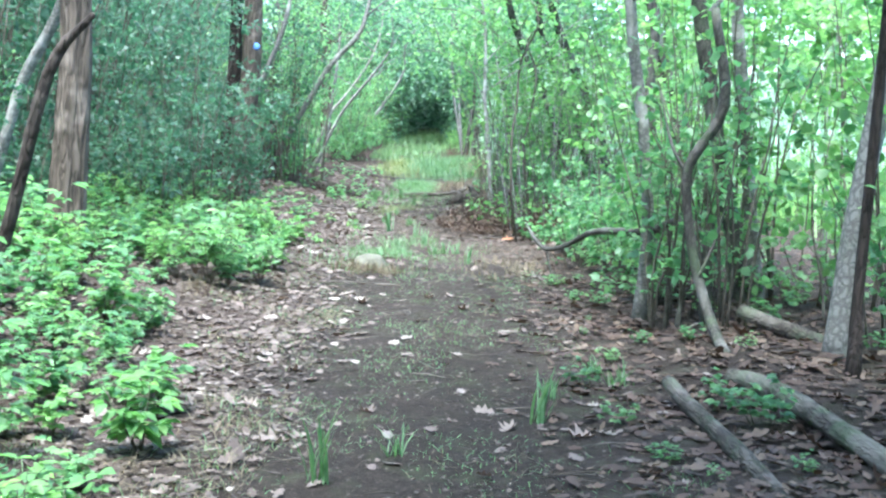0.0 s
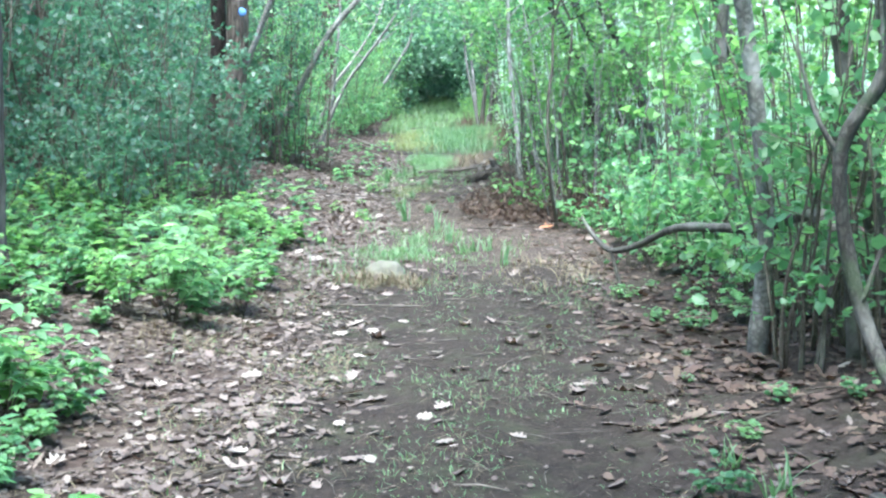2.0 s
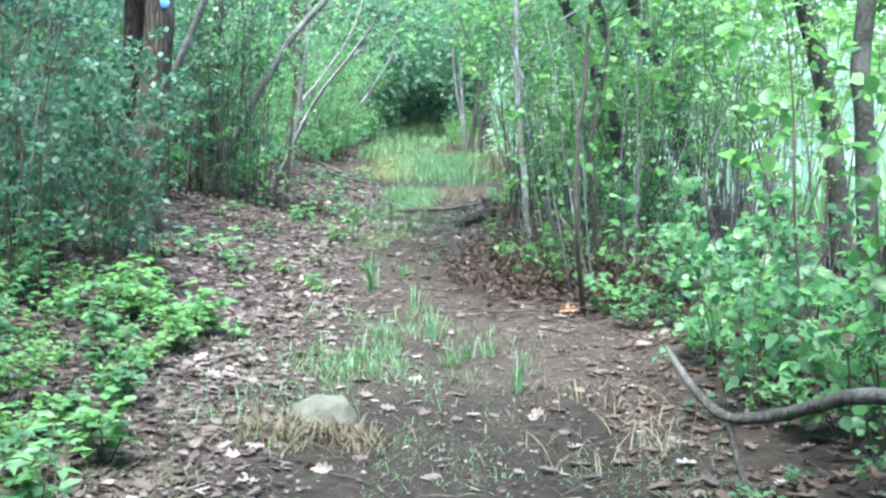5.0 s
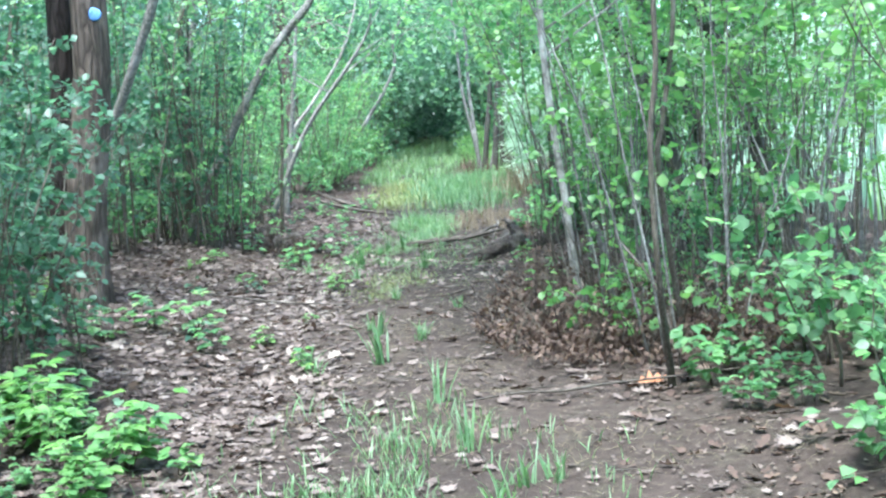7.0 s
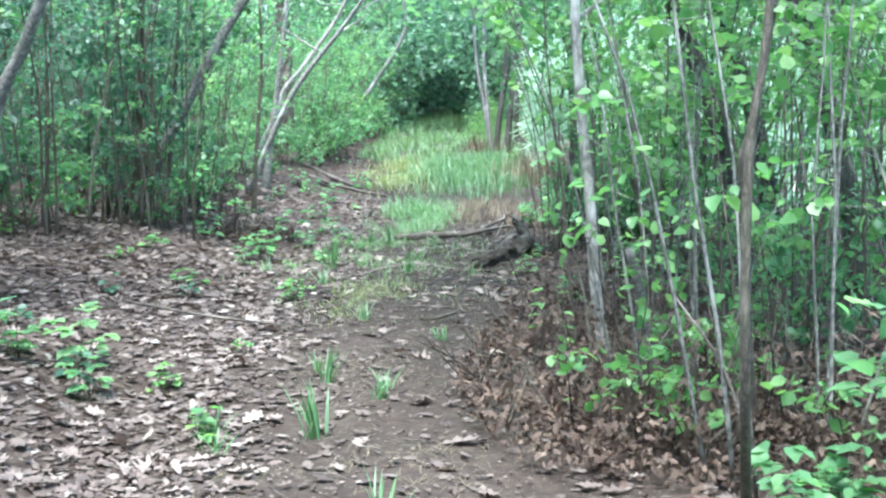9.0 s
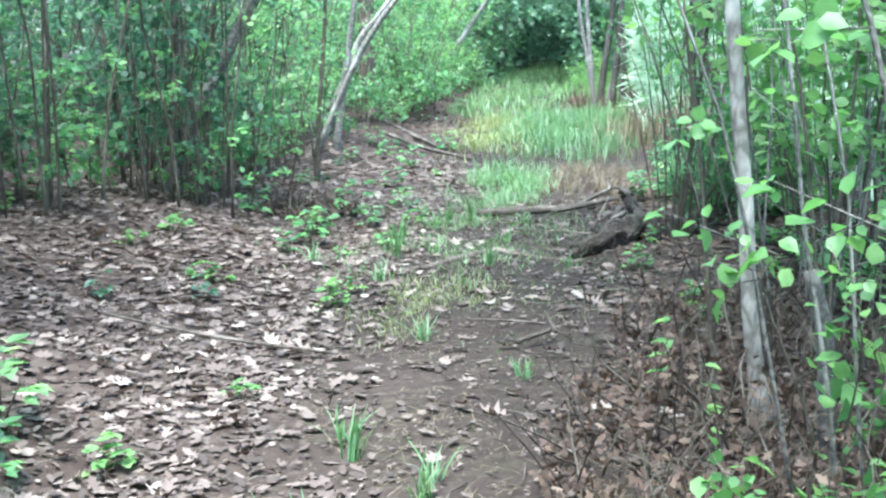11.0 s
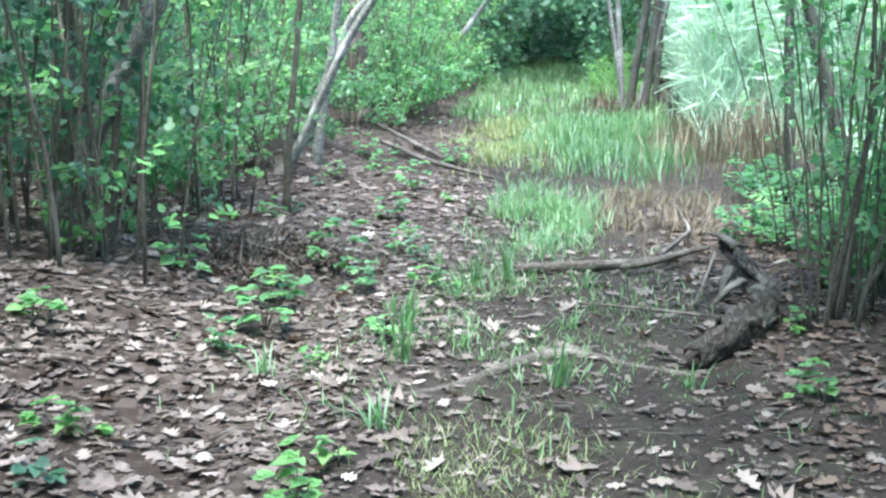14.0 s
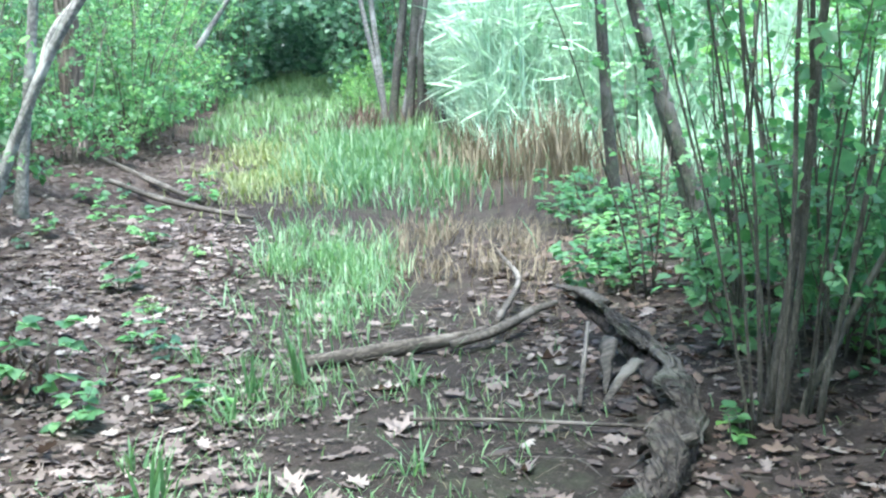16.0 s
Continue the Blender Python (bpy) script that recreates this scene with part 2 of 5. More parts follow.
def leaves(name, pos, axis, up, length, shape, width=1.0, curl=1.0):
    """Many leaves of one shape in one mesh: pos, axis, up (n, 3), length (n)."""
    tv, tf = np.array(shape[0], float), np.array(shape[1])
    n, k = len(pos), len(tv)
    axis = unit(axis)
    side = unit(np.cross(axis, up))
    nor = np.cross(side, axis)
    w = np.broadcast_to(np.asarray(curl, float), (n,))[:, None, None]
    l = np.asarray(length)[:, None, None]
    co = pos[:, None] + l * (width * tv[None, :, :1] * side[:, None] + tv[None, :, 1:2] * axis[:, None] + w * tv[None, :, 2:3] * nor[:, None])
    faces = (tf[None] + (np.arange(n) * k)[:, None, None]).reshape(-1, tf.shape[1])
    return mesh_from(name, co.reshape(-1, 3), faces)


def smooth_line(points, steps=4):
    """Catmull-Rom through rows (x, y, z, r)."""
    p = np.array(points, float)
    p = np.vstack([2 * p[0] - p[1], p, 2 * p[-1] - p[-2]])
    out = []
    for i in range(1, len(p) - 2):
        for s in np.arange(steps) / steps:
            out.append(0.5 * (2 * p[i] + (p[i + 1] - p[i - 1]) * s + (2 * p[i - 1] - 5 * p[i] + 4 * p[i + 1] - p[i + 2]) * s * s + (3 * p[i] - p[i - 1] - 3 * p[i + 1] + p[i + 2]) * s ** 3))
    out.append(p[-2])
    return np.array(out)


def tubes(name, lines, sides=6, rough=0.0, rng=RNG, squash=1.0):
    """Tapered round limbs along rows (x, y, z, r), joined, each closed at both ends."""
    co, faces, base = [], [], 0
    every = sides
    for n_line, line in enumerate(lines):
        sides = every[min(n_line, len(every) - 1)] if isinstance(every, tuple) else every
        p = np.asarray(line, float)
        tan = unit(np.gradient(p[:, :3], axis=0))
        if abs(tan[:, 2]).mean() > 0.6:
            ref = np.tile([[1.0, 0.1, 0]], (len(p), 1))
        else:
            ref = np.tile([[0, 0, 1.0]], (len(p), 1))
        u = unit(np.cross(tan, ref))
        v = np.cross(tan, u)
        a = np.arange(sides) * 2 * np.pi / sides
        r = p[:, 3:4] * (1 + rough * rng.normal(size=(len(p), sides)))
        if rough:
            r = r * (1 + 1.5 * rough * rng.normal(size=(1, sides)))
        ring = p[:, None, :3] + r[..., None] * (np.cos(a)[None, :, None] * u[:, None] + squash * np.sin(a)[None, :, None] * v[:, None])
        co += [ring.reshape(-1, 3), p[:1, :3], p[-1:, :3]]
        n = len(p)
        j = np.arange(sides)
        k = (j + 1) % sides
        for i in range(n - 1):
            f = np.stack([base + i * sides + j, base + i * sides + k, base + (i + 1) * sides + k, base + (i + 1) * sides + j], 1)
            faces += [f[:, [0, 1, 2]], f[:, [0, 2, 3]]]
        faces.append(np.stack([np.full(sides, base + n * sides), base + k, base + j], 1))
        faces.append(np.stack([np.full(sides, base + n * sides + 1), base + (n - 1) * sides + j, base + (n - 1) * sides + k], 1))
        base += n * sides + 2
    return mesh_from(name, np.vstack(co), np.vstack(faces))


def blades(name, root, height, lean, width, rng, bend=0.5):
    """Grass blades: root (n, 3), curved strips that taper to a tip."""
    n = len(root)
    a = rng.uniform(0, 2 * np.pi, n)
    d = np.stack([np.cos(a), np.sin(a), np.zeros(n)], 1)
    s = np.stack([-np.sin(a), np.cos(a), np.zeros(n)], 1)
    z = np.array([0, 0, 1.0])
    out = []
    for f, w in ((0.0, 0.8), (0.4, 1.0), (0.75, 0.7), (1.0, 0.0)):
        c = root + z * (height * f * (1 - 0.25 * lean * f))[:, None] + d * (height * lean * (0.35 * f + bend * f * f))[:, None]
        if w:
            out += [c - s * (width * w / 2)[:, None], c + s * (width * w / 2)[:, None]]
        else:
            out.append(c)
    co = np.stack(out, 1).reshape(-1, 3)
    t = np.array([[0, 1, 3], [0, 3, 2], [2, 3, 5], [2, 5, 4], [4, 5, 6]])
    return mesh_from(name, co, (t[None] + (np.arange(n) * 7)[:, None, None]).reshape(-1, 3))


# ---- the ground ----
def trail_x(y):
    return np.interp(y, (0, 8, 13, 17, 20, 23, 27, 33, 40, 60), (-0.15, -0.15, -0.3, -0.45, -0.75, -0.7, -0.75, -0.8, -0.8, -1.1))


def smooth(v):
    v = np.clip(v, 0, 1)
    return v * v * (3 - 2 * v)


def lumps(x, y):
    return (np.sin(1.7 * x + 0.6 * y) * np.sin(1.3 * y - 0.8 * x) + 0.5 * np.sin(4.1 * x - 2.3 * y + 1) * np.sin(3.7 * y + 1.9 * x)
            + 0.3 * np.sin(9.3 * x + 5.1 * y) * np.sin(8.1 * y - 6.7 * x + 2))


def height(x, y):
    x, y = np.asarray(x, float), np.asarray(y, float)
    d = x - trail_x(y)
    h = np.interp(y, (-10, 27, 32, 37, 50, 65, 120), (0, 0, 0.18, 0.4, 0.9, 1.4, 1.7))
    left = smooth((-d - 1.0) / 2.6) * np.interp(y, (0, 8, 20, 27, 40), (0.40, 0.42, 0.42, 0.35, 0.3))
    right = smooth((d - 1.0) / 1.5) * 0.12
    rut = -0.025 * np.exp(-((np.abs(d) - 0.45) / 0.25) ** 2)
    rough = lumps(x, y) * (0.012 + 0.03 * smooth((np.abs(d) - 0.7) / 1.0))
    return h + left + right + rut + rough


def bare(x, y):
    d = np.abs(x - trail_x(y) + 0.12 * np.sin(1.9 * y))
    left = 1 - smooth((d - 0.65) / 0.7)
    # right of the trail the dark soil colour is extended to paint thicket shade
    return np.where(x > trail_x(y), np.maximum(left, 0.75), left)


def paler_soil(x, y):
    """Where the trodden soil is paler."""
    return (smooth((y - 12.6) / 1.2) * smooth((21.8 - y) / 2.6) * (0.75 + 0.35 * lumps(0.9 * x, 0.7 * y))).clip(0, 1)


def axis_steps(a, b, step, out):
    core = np.arange(a, b, step)
    far = np.cumsum(np.geomspace(step, 60, out))
    return core, far


cx, fx = axis_steps(-6.0, 6.0, 0.13, 26)
cy, fy = axis_steps(1.0, 42.0, 0.13, 26)
gx = np.concatenate([cx[0] - fx[::-1], cx, cx[-1] + fx])
gy = np.concatenate([cy[0] - fy[::-1], cy, cy[-1] + fy])
X, Y = np.meshgrid(gx, gy)
idx = np.arange(X.size).reshape(X.shape)
quads = np.stack([idx[:-1, :-1], idx[:-1, 1:], idx[1:, 1:], idx[1:, :-1]], -1).reshape(-1, 4)
me = mesh_from("ground", np.stack([X, Y, height(X, Y)], -1).reshape(-1, 3), quads)
me.attributes.new("bare", "FLOAT", "POINT").data.foreach_set("value", bare(X, Y).ravel().astype(np.float32))
me.attributes.new("dry", "FLOAT", "POINT").data.foreach_set("value", paler_soil(X, Y).ravel().astype(np.float32))
ground = tagged(part("ground", me, M_GROUND, smooth=True), "dark trodden soil trail through brown woodland leaf litter", "ground", kind="structure")


def on_ground(x, y, lift=0.0):
    return (float(x), float(y), float(height(x, y)) + lift)


# ---- leafy plants ----
def shrub(name, label, group, rng, stems=7, tall=2.8, spread=0.35, lean=0.35, twigs=9, per_twig=7, leaf=0.075, low=0.3, thick=0.016,
          leaf_mat=None, stem_mat=None, shape=SIMPLE, twig=0.42, width=0.95, category="shrub", split=False):
    """A many-stemmed bush: each stem with its twigs is a part, and the leaves are one part."""
    ob = thing(name, label, category, group)
    P, A, U, L = [], [], [], []
    for i in range(stems):
        a = rng.uniform(0, 2 * np.pi)
        r = spread * rng.uniform(0.1, 1)
        b = np.array([r * np.cos(a), r * np.sin(a), -0.05])
        h = tall * rng.uniform(0.7, 1.08)
        out = lean * rng.uniform(0.2, 1.1)
        d = np.array([np.cos(a), np.sin(a), 0]) * out + rng.normal(0, 0.12, 3) * [1, 1, 0]
        rad = thick * rng.uniform(0.6, 1.3)
        f = np.linspace(0, 1, 6)
        sway = rng.normal(0, 0.05, (6, 3)) * f[:, None]
        c = b + f[:, None] * np.array([0, 0, h]) + (f ** 1.4)[:, None] * d * h * 0.6 + sway
        line = np.hstack([c, (rad * (1 - 0.75 * f))[:, None]])
        line = smooth_line(line, 2)
        lines = [line]
        for j in range(twigs):
            s = low + (1 - low) * rng.uniform(0, 1) ** 0.8
            p = np.array([np.interp(s * (len(line) - 1), np.arange(len(line)), line[:, q]) for q in range(3)])
            ta = rng.uniform(0, 2 * np.pi)
            tl = twig * rng.uniform(0.5, 1.2) * (1.15 - 0.5 * s)
            td = np.array([np.cos(ta), np.sin(ta), rng.uniform(0.0, 0.7)])
            td /= np.linalg.norm(td)
            e = p + td * tl + np.array([0, 0, -0.06 * tl])
            lines.append(np.array([[*p, rad * 0.28], [*e, rad * 0.1]]))
            k = max(2, int(per_twig * rng.uniform(0.6, 1.4)))
            g = rng.uniform(0.15, 1.0, (k, 1))
            P.append(p + (e - p) * g + rng.normal(0, 0.02, (k, 3)))
            A.append(td * 0.5 + rng.normal(0, 0.75, (k, 3)) + [0, 0, -0.15])
            U.append(np.array([0, 0, 1.0]) + rng.normal(0, 0.45, (k, 3)))
            L.append(leaf * rng.uniform(0.55, 1.2, k))
        stem = part("stem", tubes("stem", lines[:1] if split else lines, (5, 3), rng=rng), stem_mat or M_STEM, ob, smooth=True)
        for line in lines[1:] if split else ():
            part("twig", tubes("twig", [line], 4, rng=rng), stem_mat or M_STEM, stem, smooth=True)
    part("foliage", leaves("foliage", np.vstack(P), np.vstack(A), np.vstack(U), np.hstack(L), shape, width, rng.uniform(0.4, 2.0, sum(map(len, P)))), leaf_mat or M_LEAF, ob)
    return ob


def spread_copies(kinds, spots, rng, sizes=(0.85, 1.15)):
    """The first of each kind is set down, the rest are copies."""
    used = set()
    for n, (x, y) in enumerate(spots):
        ob = kinds[int(rng.integers(len(kinds)))] if n >= len(kinds) else kinds[n]
        s = rng.uniform(*sizes)
        m = pose(*on_ground(x, y), 0, 0, rng.uniform(0, 360)) @ Matrix.Diagonal((s, s, s * rng.uniform(0.92, 1.1), 1))
        if ob in used:
            copy_thing(ob, m)
        else:
            used.add(ob)
            ob.matrix_world = m
    for ob in kinds:
        if ob not in used:
            for o in (*ob.children_recursive, ob):
                bpy.data.objects.remove(o)


def jitter_spots(x0, x1, y0, y1, step, rng, keep=lambda x, y: True, jit=0.4):
    out = []
    for y in np.arange(y0, y1, step):
        for x in np.arange(x0, x1, step):
            a, b = x + rng.uniform(-jit, jit) * step, y + rng.uniform(-jit, jit) * step
            if keep(a, b):
                out.append((a, b))
    return out


def left_edge(y):
    return np.interp(y, (0, 8, 12, 15, 18, 21, 23.2, 24, 28, 33, 36, 45, 60), (-4.8, -4.8, -4.3, -4.0, -5.0, -5.4, -4.0, -3.7, -3.9, -3.5, -3.1, -2.9, -2.7))


def right_edge(y):
    return np.interp(y, (0, 6, 8.5, 10, 13, 15, 18, 21, 24, 26, 31, 36, 60), (3.0, 2.9, 2.5, 1.85, 1.7, 1.45, 1.15, 1.4, 1.35, 2.2, 2.6, 1.5, 0.6))


rs = np.random.default_rng(21)
tall_kinds = [shrub("thicket_shrub", "tall thin-stemmed green shrub growing in the thicket", "thicket beside the trail", rs, stems=7, tall=t, lean=0.5, twig=0.5, low=l, leaf=s, per_twig=10, twigs=12, thick=0.012, width=1.0, shape=OVATE, leaf_mat=M_FRESH)
              for t, l, s in ((3.0, 0.18, 0.07), (3.4, 0.22, 0.078), (2.7, 0.14, 0.068), (3.7, 0.2, 0.066))]
spots = jitter_spots(0.5, 6.5, 1.0, 22.2, 1.0, rs, lambda x, y: right_edge(y) < x < right_edge(y) + 2.0 and rs.uniform() < (0.5 if y < 11 else 0.75))
spread_copies(tall_kinds, [p for p in spots if p[1] < 11.0], rs)
stem_kinds = [shrub("thicket_shrub", "clump of slender brown stems with sparse leaves", "stems of the thicket", rs, stems=8, tall=t, lean=0.55, twig=0.45, low=l, leaf=0.062, per_twig=7, twigs=9, thick=0.009, spread=0.5, width=1.0, shape=OVATE, leaf_mat=M_FRESH, stem_mat=m)
              for t, l, m in ((3.0, 0.3, M_STEM), (3.4, 0.28, M_PALE), (2.7, 0.2, M_STEM), (3.2, 0.35, M_PALE))]
spread_copies(stem_kinds, [p for p in spots if p[1] >= 11.0] + [(1.25, 16.3), (1.0, 17.6), (0.95, 19.1), (1.15, 20.4), (1.5, 17.9)]
              + jitter_spots(1.5, 5.2, 20.5, 24.6, 1.0, rs, lambda x, y: right_edge(y) + 0.4 < x < right_edge(y) + 2.6), rs)

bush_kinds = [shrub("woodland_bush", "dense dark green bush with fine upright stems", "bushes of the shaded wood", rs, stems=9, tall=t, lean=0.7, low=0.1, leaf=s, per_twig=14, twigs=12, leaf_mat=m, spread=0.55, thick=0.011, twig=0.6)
              for t, s, m in ((2.9, 0.064, M_SHADED_LEAF), (3.4, 0.074, M_SHADED_LEAF), (2.5, 0.066, M_LEAF), (3.8, 0.078, M_SHADED_LEAF))]
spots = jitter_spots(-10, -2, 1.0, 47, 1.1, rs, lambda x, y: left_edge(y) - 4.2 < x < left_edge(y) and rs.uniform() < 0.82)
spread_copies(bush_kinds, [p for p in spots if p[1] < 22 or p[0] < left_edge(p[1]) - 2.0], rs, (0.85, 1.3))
green_kinds = [shrub("woodland_bush", "leafy mid-green bush on thin brown stems", "green bushes beside the trail", rs, stems=8, tall=t, lean=0.8, low=0.12, leaf=s, per_twig=13, twigs=13, leaf_mat=M_SHADED_LEAF, spread=0.5, thick=0.01, twig=0.62)
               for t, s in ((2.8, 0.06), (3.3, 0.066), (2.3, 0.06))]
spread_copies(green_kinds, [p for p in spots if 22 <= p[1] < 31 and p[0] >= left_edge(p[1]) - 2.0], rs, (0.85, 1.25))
light_kinds = [shrub("woodland_bush", "light green leafy bush beside the far trail", "light bushes beside the far trail", rs, stems=8, tall=t, lean=0.8, low=0.08, leaf=l, per_twig=13, twigs=13, leaf_mat=m, spread=0.5, thick=0.01, twig=0.62)
               for t, l, m in ((2.8, 0.07, M_LEAF), (3.3, 0.078, M_LEAF), (2.3, 0.066, M_FRESH))]
spread_copies(light_kinds, [p for p in spots if p[1] >= 31 and p[0] >= left_edge(p[1]) - 2.0] + [(-3.2, 37.5), (-3.3, 40.0), (-3.4, 42.5), (-3.2, 35.5), (-3.3, 28.6), (-3.65, 27.5)], rs, (0.8, 1.1))
far_spots = jitter_spots(0, 6, 38, 58, 1.3, rs, lambda x, y: right_edge(y) + 0.2 < x < right_edge(y) + 3.0)
far_spots += jitter_spots(-6, -2, 47, 58, 1.3, rs, lambda x, y: left_edge(y) - 3 < x < left_edge(y))
far_kinds = [shrub("far_bush", "leafy green bush further along the trail", "bushes further along the trail", rs, leaf_mat=M_SHADED_LEAF if t > 3.5 else M_LEAF, stems=7, tall=t, low=0.05, leaf=0.11, per_twig=11, twigs=11, spread=0.6, thick=0.02, twig=0.7)
             for t in (3.2, 4.0)]
spread_copies(far_kinds, far_spots, rs, (0.9, 1.3))
rise_kinds = [shrub("low_bush", "low bright green bush on the rising trail", "low bushes on the far rise", rs, stems=6, tall=t, lean=1.1, low=0.05, leaf=0.075, per_twig=10, twigs=10, spread=0.4, thick=0.01, twig=0.4, leaf_mat=M_FRESH)
              for t in (0.9, 1.2)]
spread_copies(rise_kinds, [(0.5, 42.5), (0.7, 44.0), (0.4, 45.5), (0.8, 46.5), (0.5, 48.5), (0.7, 50.5), (1.1, 43.0), (0.4, 53.0), (0.0, 42.0), (0.1, 43.6), (0.0, 45.2), (0.1, 47.0), (0.15, 40.2), (0.4, 41.0)], rs, (0.6, 0.9))
teal_kinds = [shrub("shade_bush", "low blue-green bush leaning towards the far trail", "shaded bushes along the far trail", rs, stems=8, tall=t, lean=1.0, low=0.03, leaf=0.07, per_twig=13, twigs=12, spread=0.5, thick=0.01, twig=0.55, leaf_mat=M_SHADED_LEAF if t > 2 else M_LEAF)
              for t in (1.7, 2.3)]
spread_copies(teal_kinds, [(-3.2, 38.6), (-3.15, 41.0), (-3.1, 43.5), (-3.1, 46.0), (-3.0, 48.5), (-3.0, 51.0), (-3.4, 39.8), (-3.3, 44.8), (-3.2, 49.8), (-2.9, 53.0)], rs, (0.8, 1.1))


under_kinds = [shrub("undergrowth_bush", "low leafy green bush at the thicket's foot", "undergrowth beside the trail", rs, stems=6, tall=t, lean=0.9, low=0.1, leaf=l, per_twig=7, twigs=9, spread=0.25, thick=0.008, twig=0.34, shape=OVATE)
               for t, l in ((0.9, 0.07), (1.25, 0.076), (0.7, 0.064))]
spots = jitter_spots(0.6, 4.5, 8.4, 16.0, 0.62, rs, lambda x, y: right_edge(y) - 0.15 < x < right_edge(y) + 1.0 and rs.uniform() < 0.3)
spots += jitter_spots(0.6, 4.5, 16.0, 25, 0.95, rs, lambda x, y: right_edge(y) + 0.1 < x < right_edge(y) + 1.6 and rs.uniform() < 0.5)
spots += jitter_spots(2.4, 4.5, 3.0, 8.4, 0.8, rs, lambda x, y: x > right_edge(y) - 0.3)
spots += [(1.15, 24.6), (1.3, 24.2), (1.05, 25.1), (1.5, 24.9), (1.45, 25.6), (1.9, 25.4), (1.3, 12.6), (1.5, 13.4)]
spots += jitter_spots(-8, -2.2, 23.2, 44, 0.85, rs, lambda x, y: left_edge(y) - 1.0 < x < left_edge(y) + 0.45 and rs.uniform() < 0.65)
spread_copies(under_kinds, spots, rs, (0.75, 1.2))
shade_kinds = [shrub("undergrowth_bush", "low dark green bush on the shaded bank", "undergrowth on the shaded bank", rs, stems=6, tall=t, lean=0.9, low=0.08, leaf=l, per_twig=8, twigs=9, spread=0.3, thick=0.008, twig=0.4, leaf_mat=M_SHADED_LEAF)
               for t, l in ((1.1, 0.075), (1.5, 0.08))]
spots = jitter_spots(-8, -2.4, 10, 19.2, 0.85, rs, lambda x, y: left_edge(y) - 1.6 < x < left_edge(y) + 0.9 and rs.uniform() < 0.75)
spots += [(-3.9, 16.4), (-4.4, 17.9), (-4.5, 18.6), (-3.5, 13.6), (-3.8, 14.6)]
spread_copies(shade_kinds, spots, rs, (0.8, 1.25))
big_kinds = [shrub("broadleaf_shrub", "shrub with broad bright green leaves", "broad-leaved shrubs", rs, stems=4, tall=t, lean=0.6, low=0.25, leaf=0.082, per_twig=8, twigs=9, spread=0.2, thick=0.009, twig=0.42, shape=OVATE, leaf_mat=M_FRESH)
             for t in (1.7, 2.2, 2.7)]
dark_kinds = [shrub("broadleaf_shrub", "shrub with broad green leaves on grey stems", "green broad-leaved shrubs", rs, stems=7, tall=t, lean=0.6, low=0.14, leaf=0.078, per_twig=6, twigs=8, spread=0.24, thick=0.013, twig=0.4, shape=OVATE, leaf_mat=M_LEAF)
              for t in (1.9, 2.4)]
spread_copies(dark_kinds, [(1.5, 8.8), (1.75, 9.3), (2.05, 9.05), (1.95, 8.6)], rs, (0.85, 1.15))
bank_kinds = [shrub("bank_bush", "clump of dark stems with broad green leaves on leaf litter", "bushes standing on the bank", rs, stems=9, tall=t, lean=0.6, low=0.07, leaf=0.064, per_twig=11, twigs=13, spread=0.42, thick=0.012, twig=0.46, shape=OVATE, leaf_mat=m)
              for t, m in ((3.0, M_SHADED_LEAF), (3.4, M_LEAF))]
spread_copies(bank_kinds, [(-3.55, 23.7), (-3.2, 23.75), (-3.45, 26.0), (-4.1, 24.4), (-4.1, 22.6), (-4.8, 21.2)], rs, (0.9, 1.1))
spread_copies(big_kinds, [(2.9, 8.8), (3.0, 7.9), (3.3, 9.4), (2.75, 9.9), (1.9, 10.9), (1.75, 12.4), (1.3, 25.2), (1.55, 23.4), (1.7, 22.6), (1.5, 21.6), (3.2, 7.2), (2.4, 25.9), (2.8, 27.3), (3.0, 25.1), (2.3, 28.7), (2.0, 26.9)], rs, (0.85, 1.15))

alder_kinds = [shrub("alder_bush", "slender dark-stemmed bush with small green leaves", "leafy bushes by the rotten log", rs, stems=6, tall=t, lean=0.6, low=0.22, leaf=0.056, per_twig=7, twigs=9, spread=0.2, thick=0.008, twig=0.36, shape=OVATE, leaf_mat=M_LEAF)
               for t in (2.3, 2.8)]
spread_copies(alder_kinds, [(0.78, 24.15), (1.05, 24.4), (1.15, 25.6), (1.0, 26.6), (1.5, 26.2), (1.7, 25.3)], rs, (0.9, 1.1))

brush_kinds = [shrub("brush_sapling", "small bright green sapling in brown brush", "saplings in the brush", rs, stems=3, tall=t, lean=0.7, low=0.3, leaf=0.066, per_twig=5, twigs=6, spread=0.12, thick=0.006, twig=0.26, shape=OVATE, leaf_mat=M_FRESH, split=True)
               for t in (0.8, 1.1, 0.6)]
spread_copies(brush_kinds, [(0.5, 17.0), (0.72, 17.5), (0.9, 16.7), (1.0, 18.1), (1.25, 17.3), (1.35, 16.4), (1.5, 13.0), (1.6, 10.7), (1.75, 9.9)], rs, (0.8, 1.2))

screen_kinds = [shrub("shade_bush", "tall blue-green bush in front of the blazed tree", "bushes before the blazed tree", rs, stems=8, tall=t, lean=0.7, low=0.1, leaf=0.062, per_twig=13, twigs=12, spread=0.3, thick=0.01, twig=0.42, leaf_mat=M_SHADED_LEAF)
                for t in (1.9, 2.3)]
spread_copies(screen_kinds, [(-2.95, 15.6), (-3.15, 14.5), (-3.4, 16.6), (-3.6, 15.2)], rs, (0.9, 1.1))
